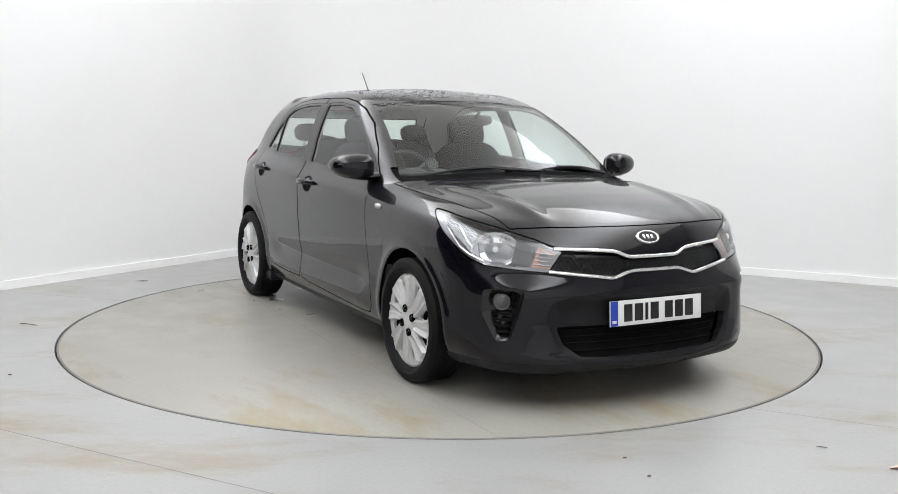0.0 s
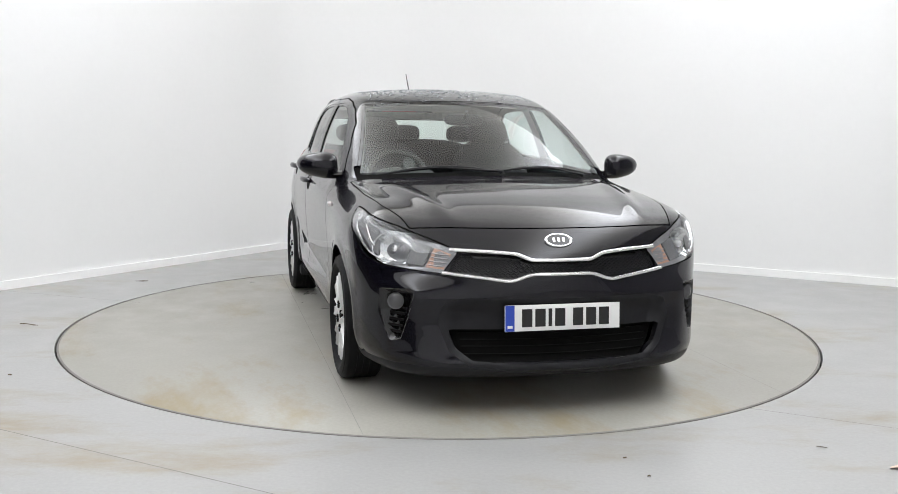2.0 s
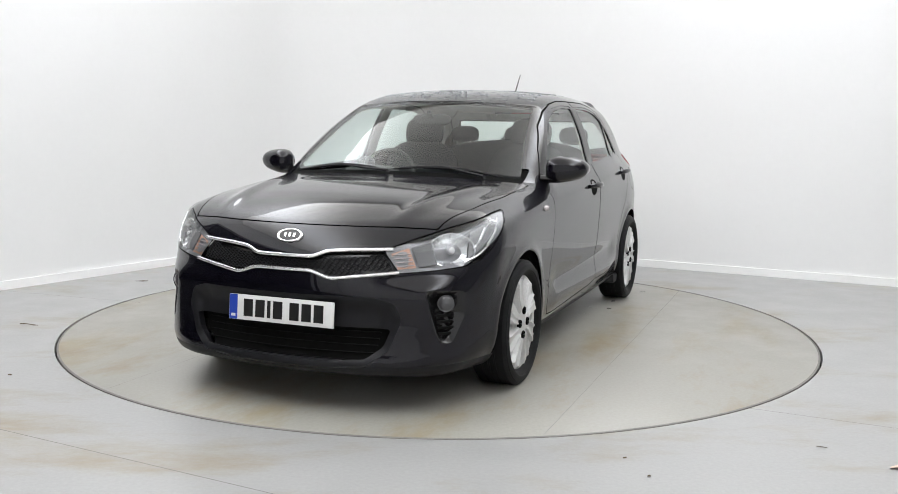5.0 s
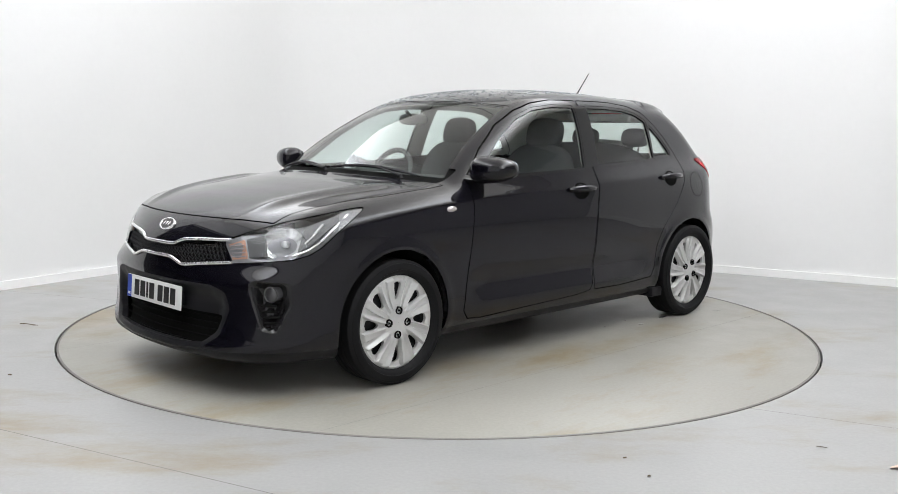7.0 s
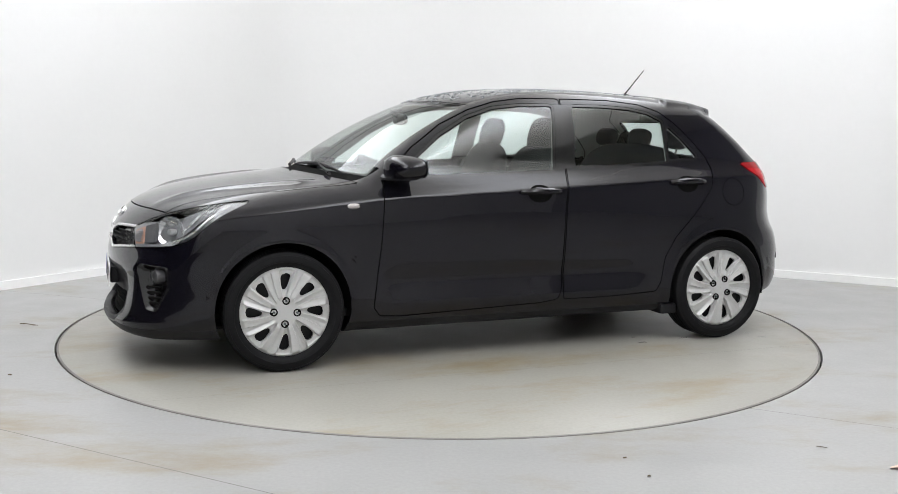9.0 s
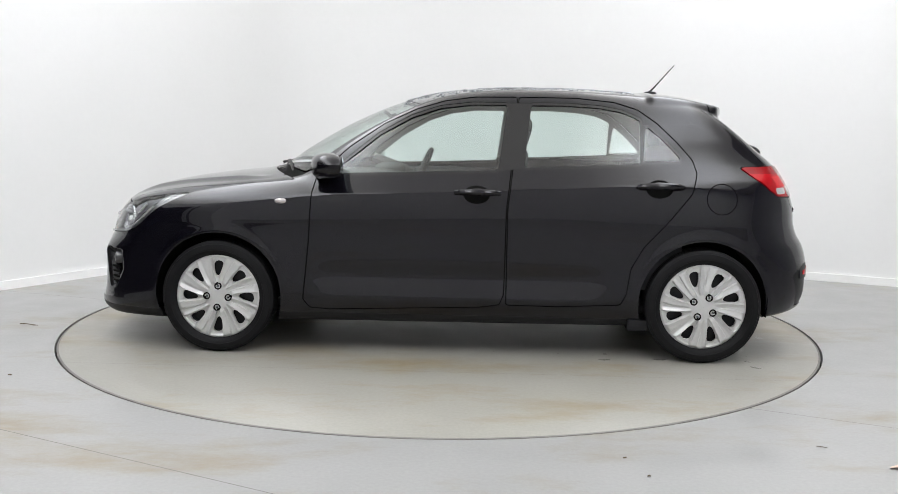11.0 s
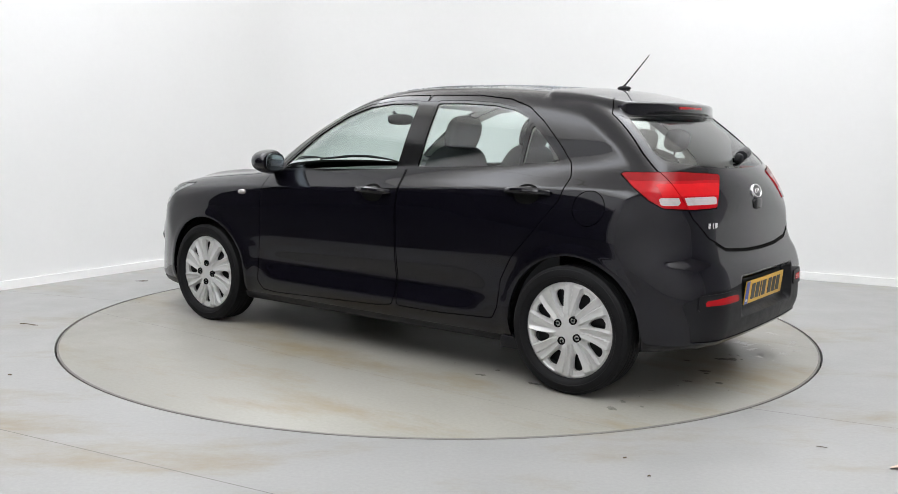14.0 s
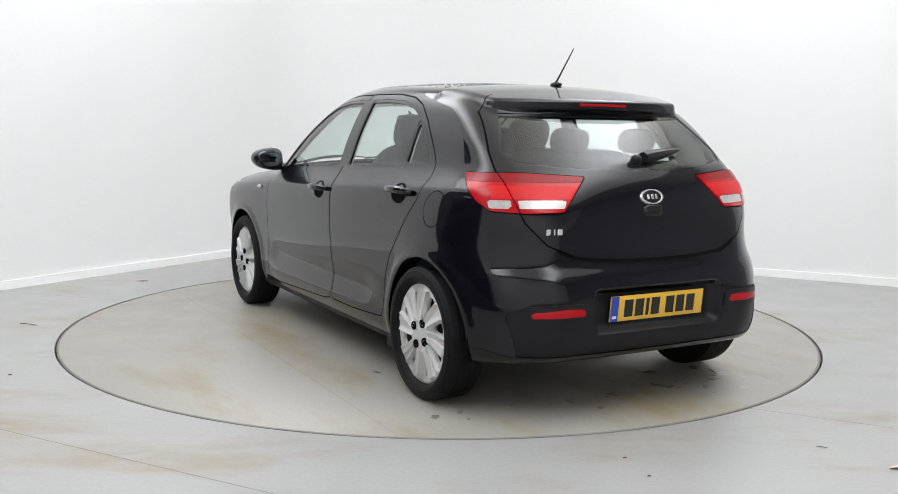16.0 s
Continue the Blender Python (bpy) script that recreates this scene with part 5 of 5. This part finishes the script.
def small_parts():
    for s in (1, -1):
        mirror(s)
    wiper((-0.352, -0.58, 1.3), (-0.218, -0.02, 1.3), (-0.195, 0.03, 1.3), (0, 0, -1), 0.007)
    wiper((-0.222, 0.05, 1.3), (-0.365, 0.60, 1.3), (-0.300, 0.52, 1.3), (0, 0, -1), 0.007)
    # rear wiper with its motor cap
    at, n = to_skin([(-3.6, 0.02, 1.082)], (1, 0, 0))
    root_pts, nn = to_skin([(-3.6, -0.02 - 0.03 * k, 1.088 + 0.0035 * k) for k in range(10)], (1, 0, 0))
    bm = bmesh.new()
    tube(bm, [a + b * 0.018 for a, b in zip(root_pts, nn)], [0.030, 0.033, 0.034, 0.033, 0.031, 0.028, 0.024, 0.020, 0.015, 0.008], 10, 0.8)
    ob = car_part("rear_wiper", bm, BLACK_PLASTIC, CAR, "black rear wiper arm parked on the window")
    bm = bmesh.new()
    blob(bm, at[0] + n[0] * 0.012, (0.020, 0.026, 0.024), 2.4, 16, 10)
    car_part("wiper_cap", bm, BLACK_PLASTIC, ob)
    for s in (1, -1):
        bm = bmesh.new()
        add_box(bm, (-2.245, s * 0.735, 0.190), (0.110, 0.17, 0.06), bev=0.012)
        car_part("air_deflector", bm, BLACK_PLASTIC, CAR, "small black plastic deflector before the rear tyre")
    # aerial
    at, n = to_skin([(-2.395, 0, 1.7)], (0, 0, -1))
    b = at[0]
    bm = bmesh.new()
    blob(bm, (b[0], 0, b[2] + 0.006), (0.038, 0.022, 0.012), 2.2, 20, 10)
    foot = car_part("aerial", bm, BLACK_PLASTIC, CAR, "thin black roof aerial leaning backwards")
    bm = bmesh.new()
    tube(bm, [(b[0] + 0.01, 0, b[2] + 0.008), (b[0] - 0.012, 0, b[2] + 0.030), (b[0] - 0.135, 0, b[2] + 0.172)], [0.008, 0.0045, 0.0025], 8)
    car_part("aerial_rod", bm, BLACK_PLASTIC, foot)
    # high brake light
    bm = bmesh.new()
    add_box(bm, (-2.768, 0.0, 1.331), (0.012, 0.27, 0.014), bev=0.004)
    car_part("brake_light", bm, RED_LENS, CAR, "slim red high-level brake light")
    # tailgate handle and model badge
    at, n = to_skin([(-3.6, 0, 0.876)], (1, 0, 0))
    bm = bmesh.new()
    blob(bm, at[0] - n[0] * 0.004, (0.016, 0.054, 0.027), 3.5, 20, 12)
    car_part("tailgate_handle", bm, GLOSS_BLACK, CAR, "black tailgate release pad")
    badge((-3.13, 0, 0.935), -1)
    for k, w in enumerate((0.030, 0.008, 0.034)):
        at, n = to_skin([(-3.6, 0.530 - (0.0, 0.026, 0.050)[k], 0.800)], (1, 0, 0))
        bm = bmesh.new()
        add_box(bm, at[0] + n[0] * 0.001, (0.004, w * 0.72, 0.024), bev=0.001)
        car_part("model_badge", bm, CHROME, CAR, "small chrome letter bar")
    plate(-1)


# ---- inside ----
def seat(x, y, w, parent_label, rear=False):
    root = new("seat")
    root.parent = CAR
    tagged(root, parent_label)
    bm = bmesh.new()
    blob(bm, (x, y, 0.50), (0.27, w, 0.10), 3.5, 28, 14)
    car_part("cushion", bm, TRIM, root)
    lean = Matrix.Rotation(radians(-16), 4, "Y")
    bm = bmesh.new()
    blob(bm, (x - 0.30, y, 0.80), (0.085, w, 0.335), 3.2, 28, 18, lean)
    car_part("backrest", bm, TRIM, root)
    for dy in ((0.0,) if not rear else (-0.42, 0.0, 0.42)):
        bm = bmesh.new()
        hz = 1.185 if not rear else 1.165
        blob(bm, (x - (0.40 if not rear else 0.42), y + dy, hz), (0.050, 0.135 if not rear else 0.105, 0.100 if not rear else 0.062), 2.9, 24, 14, lean)
        head = car_part("headrest", bm, TRIM, root, "dark fabric headrest")
        for e in (-0.05, 0.05):
            bm = bmesh.new()
            tube(bm, [(x - 0.36, y + dy + e, hz - 0.16), (x - 0.395, y + dy + e, hz - 0.04)], 0.006, 8)
            car_part("post", bm, CHROME, head)


def interior():
    for s in (1, -1):
        seat(-1.22, s * 0.37, 0.265, "dark fabric front seat")
    seat(-2.10, 0.0, 0.62, "dark fabric rear bench", True)
    bm = bmesh.new()
    blob(bm, (-0.62, 0, 0.80), (0.34, 0.70, 0.155), 4.0, 40, 16)
    dash = car_part("dashboard", bm, DASH, CAR, "dark grey moulded dashboard")
    bm = bmesh.new()
    blob(bm, (-0.80, -0.36, 0.945), (0.10, 0.17, 0.045), 2.6, 24, 12)
    car_part("instrument_hood", bm, DASH, dash)
    bm = bmesh.new()
    add_box(bm, (-0.93, 0.0, 0.86), (0.03, 0.24, 0.15), bev=0.01)
    car_part("centre_screen", bm, GLOSS_BLACK, dash)
    tilt = Matrix.Translation((-0.99, -0.36, 0.905)) @ Matrix.Rotation(radians(-24), 4, "Y")
    bm = bmesh.new()
    tube(bm, [tilt @ Vector((0, 0.182 * math.cos(a), 0.182 * math.sin(a))) for a in np.linspace(0, 2 * math.pi, 49)], 0.016, 10)
    wheel_ob = car_part("steering_wheel", bm, DASH, CAR, "dark three-spoke steering wheel")
    bm = bmesh.new()
    blob(bm, tilt @ Vector((0.01, 0, 0)), (0.03, 0.065, 0.055), 2.6, 20, 10)
    for a in (0.0, math.pi, -math.pi / 2):
        tube(bm, [tilt @ Vector((0.0, 0.05 * math.cos(a), 0.05 * math.sin(a))), tilt @ Vector((0.0, 0.18 * math.cos(a), 0.18 * math.sin(a)))], 0.017, 8)
    tube(bm, [tilt @ Vector((0.02, 0, 0)), tilt @ Vector((0.32, 0, -0.02))], 0.035, 10)
    car_part("hub", bm, DASH, wheel_ob)
    bm = bmesh.new()
    blob(bm, (-0.86, 0, 1.262), (0.020, 0.118, 0.034), 3.0, 24, 12)
    tube(bm, [(-0.85, 0, 1.27), (-0.80, 0, 1.31)], 0.010, 8)
    car_part("rear_view_mirror", bm, BLACK_PLASTIC, CAR, "black interior mirror on the windscreen")
    # added unseen pans under the cabin and the engine, to darken the floor below
    for pan_c, pan_s in (((-1.30, 0, 0.175), (1.75, 1.16, 0.07)), ((0.10, 0, 0.182), (1.05, 0.92, 0.06))):
        bm = bmesh.new()
        add_box(bm, pan_c, pan_s, bev=0.02)
        car_part("light_block_pan", bm, DARK_GAP, CAR, "added black underfloor pan that blocks light below the car")
    # floor tub and door cards
    bm = bmesh.new()
    add_box(bm, (-1.55, 0, 0.26), (2.5, 1.44, 0.04))
    car_part("cabin_floor", bm, TRIM, CAR, "dark carpeted cabin floor")
    bm = bmesh.new()
    add_box(bm, (-2.76, 0, 0.93), (0.50, 1.16, 0.02), bev=0.004)
    car_part("parcel_shelf", bm, TRIM, CAR, "dark parcel shelf")
    for s in (1, -1):
        bm = bmesh.new()
        add_box(bm, (-1.50, s * 0.735, 0.66), (1.95, 0.03, 0.58), bev=0.01)
        car_part("door_card", bm, TRIM, CAR, "dark fabric door lining")
    # lining under the roof and pillars: the skin of the upper body, set inwards
    for nm in ("body", "gate", "door_fl", "door_fr", "door_rl", "door_rr", "sealr", "seall", "pillarl", "pillarr", "screen_seal"):
        v, f, n = SKIN.patch(nm)
        keep = [q[::-1] for q in f if min(v[i][2] for i in q) > 1.02 and v[q[0]][0] > -2.75]
        if keep:
            lining(v - n * 0.022, keep)


LINING_BITS = []


def lining(v, faces):
    base = sum(len(a) for a, b in LINING_BITS)
    LINING_BITS.append((v, [[i + base for i in q] for q in faces]))


def roof_drops():
    """Rain left on the roof: separate little domes."""
    rnd = random.Random(4)
    pts, rad = [], []
    while len(pts) < 2200:
        x, y = rnd.uniform(-2.25, -0.95), rnd.uniform(-0.52, 0.52)
        if noise.noise((x * 3, y * 3, 0)) + rnd.uniform(-0.4, 0.6) > 0:
            pts.append((x, y, 1.6))
            rad.append(0.0025 + 0.008 * rnd.random() ** 2)
    at, n = to_skin(pts, (0, 0, -1))
    vs, fs = [], []
    for (a, m), r in zip(zip(at, n), rad):
        base = len(vs)
        ex, ey = np.cross(m, (0, 1, 0)), np.array((0, 1, 0.0))
        st = rnd.uniform(0.8, 1.5)
        for rr, hh in ((1.0, 0.0), (0.72, 0.32)):
            for k in range(7):
                an = k * 2 * math.pi / 7
                vs.append(a + (ex * math.cos(an) * st + ey * math.sin(an)) * r * rr + m * (hh * r + 0.0003))
        vs.append(a + m * (0.45 * r))
        for k in range(7):
            j = (k + 1) % 7
            fs.append([base + k, base + j, base + 7 + j, base + 7 + k])
            fs.append([base + 7 + k, base + 7 + j, base + 14])
    ob = mesh_object("rain_water", np.array(vs) + (CAR_X, CAR_Y, 0), fs, DROP, CAR, "clear rain drops lying on the roof")
    tagged(ob, kind="stuff")


body_panels()
lamps()
front_face()
for wx, ws, sp in ((FRONT_AXLE, 1, 0.0), (FRONT_AXLE, -1, 0.3), (REAR_AXLE, 1, 0.45), (REAR_AXLE, -1, 0.9)):
    wheel(wx, ws, sp)
small_parts()
interior()
mesh_object("roof_lining", np.concatenate([a for a, b in LINING_BITS]) + np.array((CAR_X, CAR_Y, 0)), [q for a, b in LINING_BITS for q in b], LINING, CAR, "pale grey roof and pillar lining")
roof_drops()


def motions():
    walk(TABLE, [(t, pose(0, 0, 0, 0, 0, a)) for t, a in TURN])
    walk(CAR, [(t, pose(0, 0, 0, 0, 0, a)) for t, a in TURN])


motions()
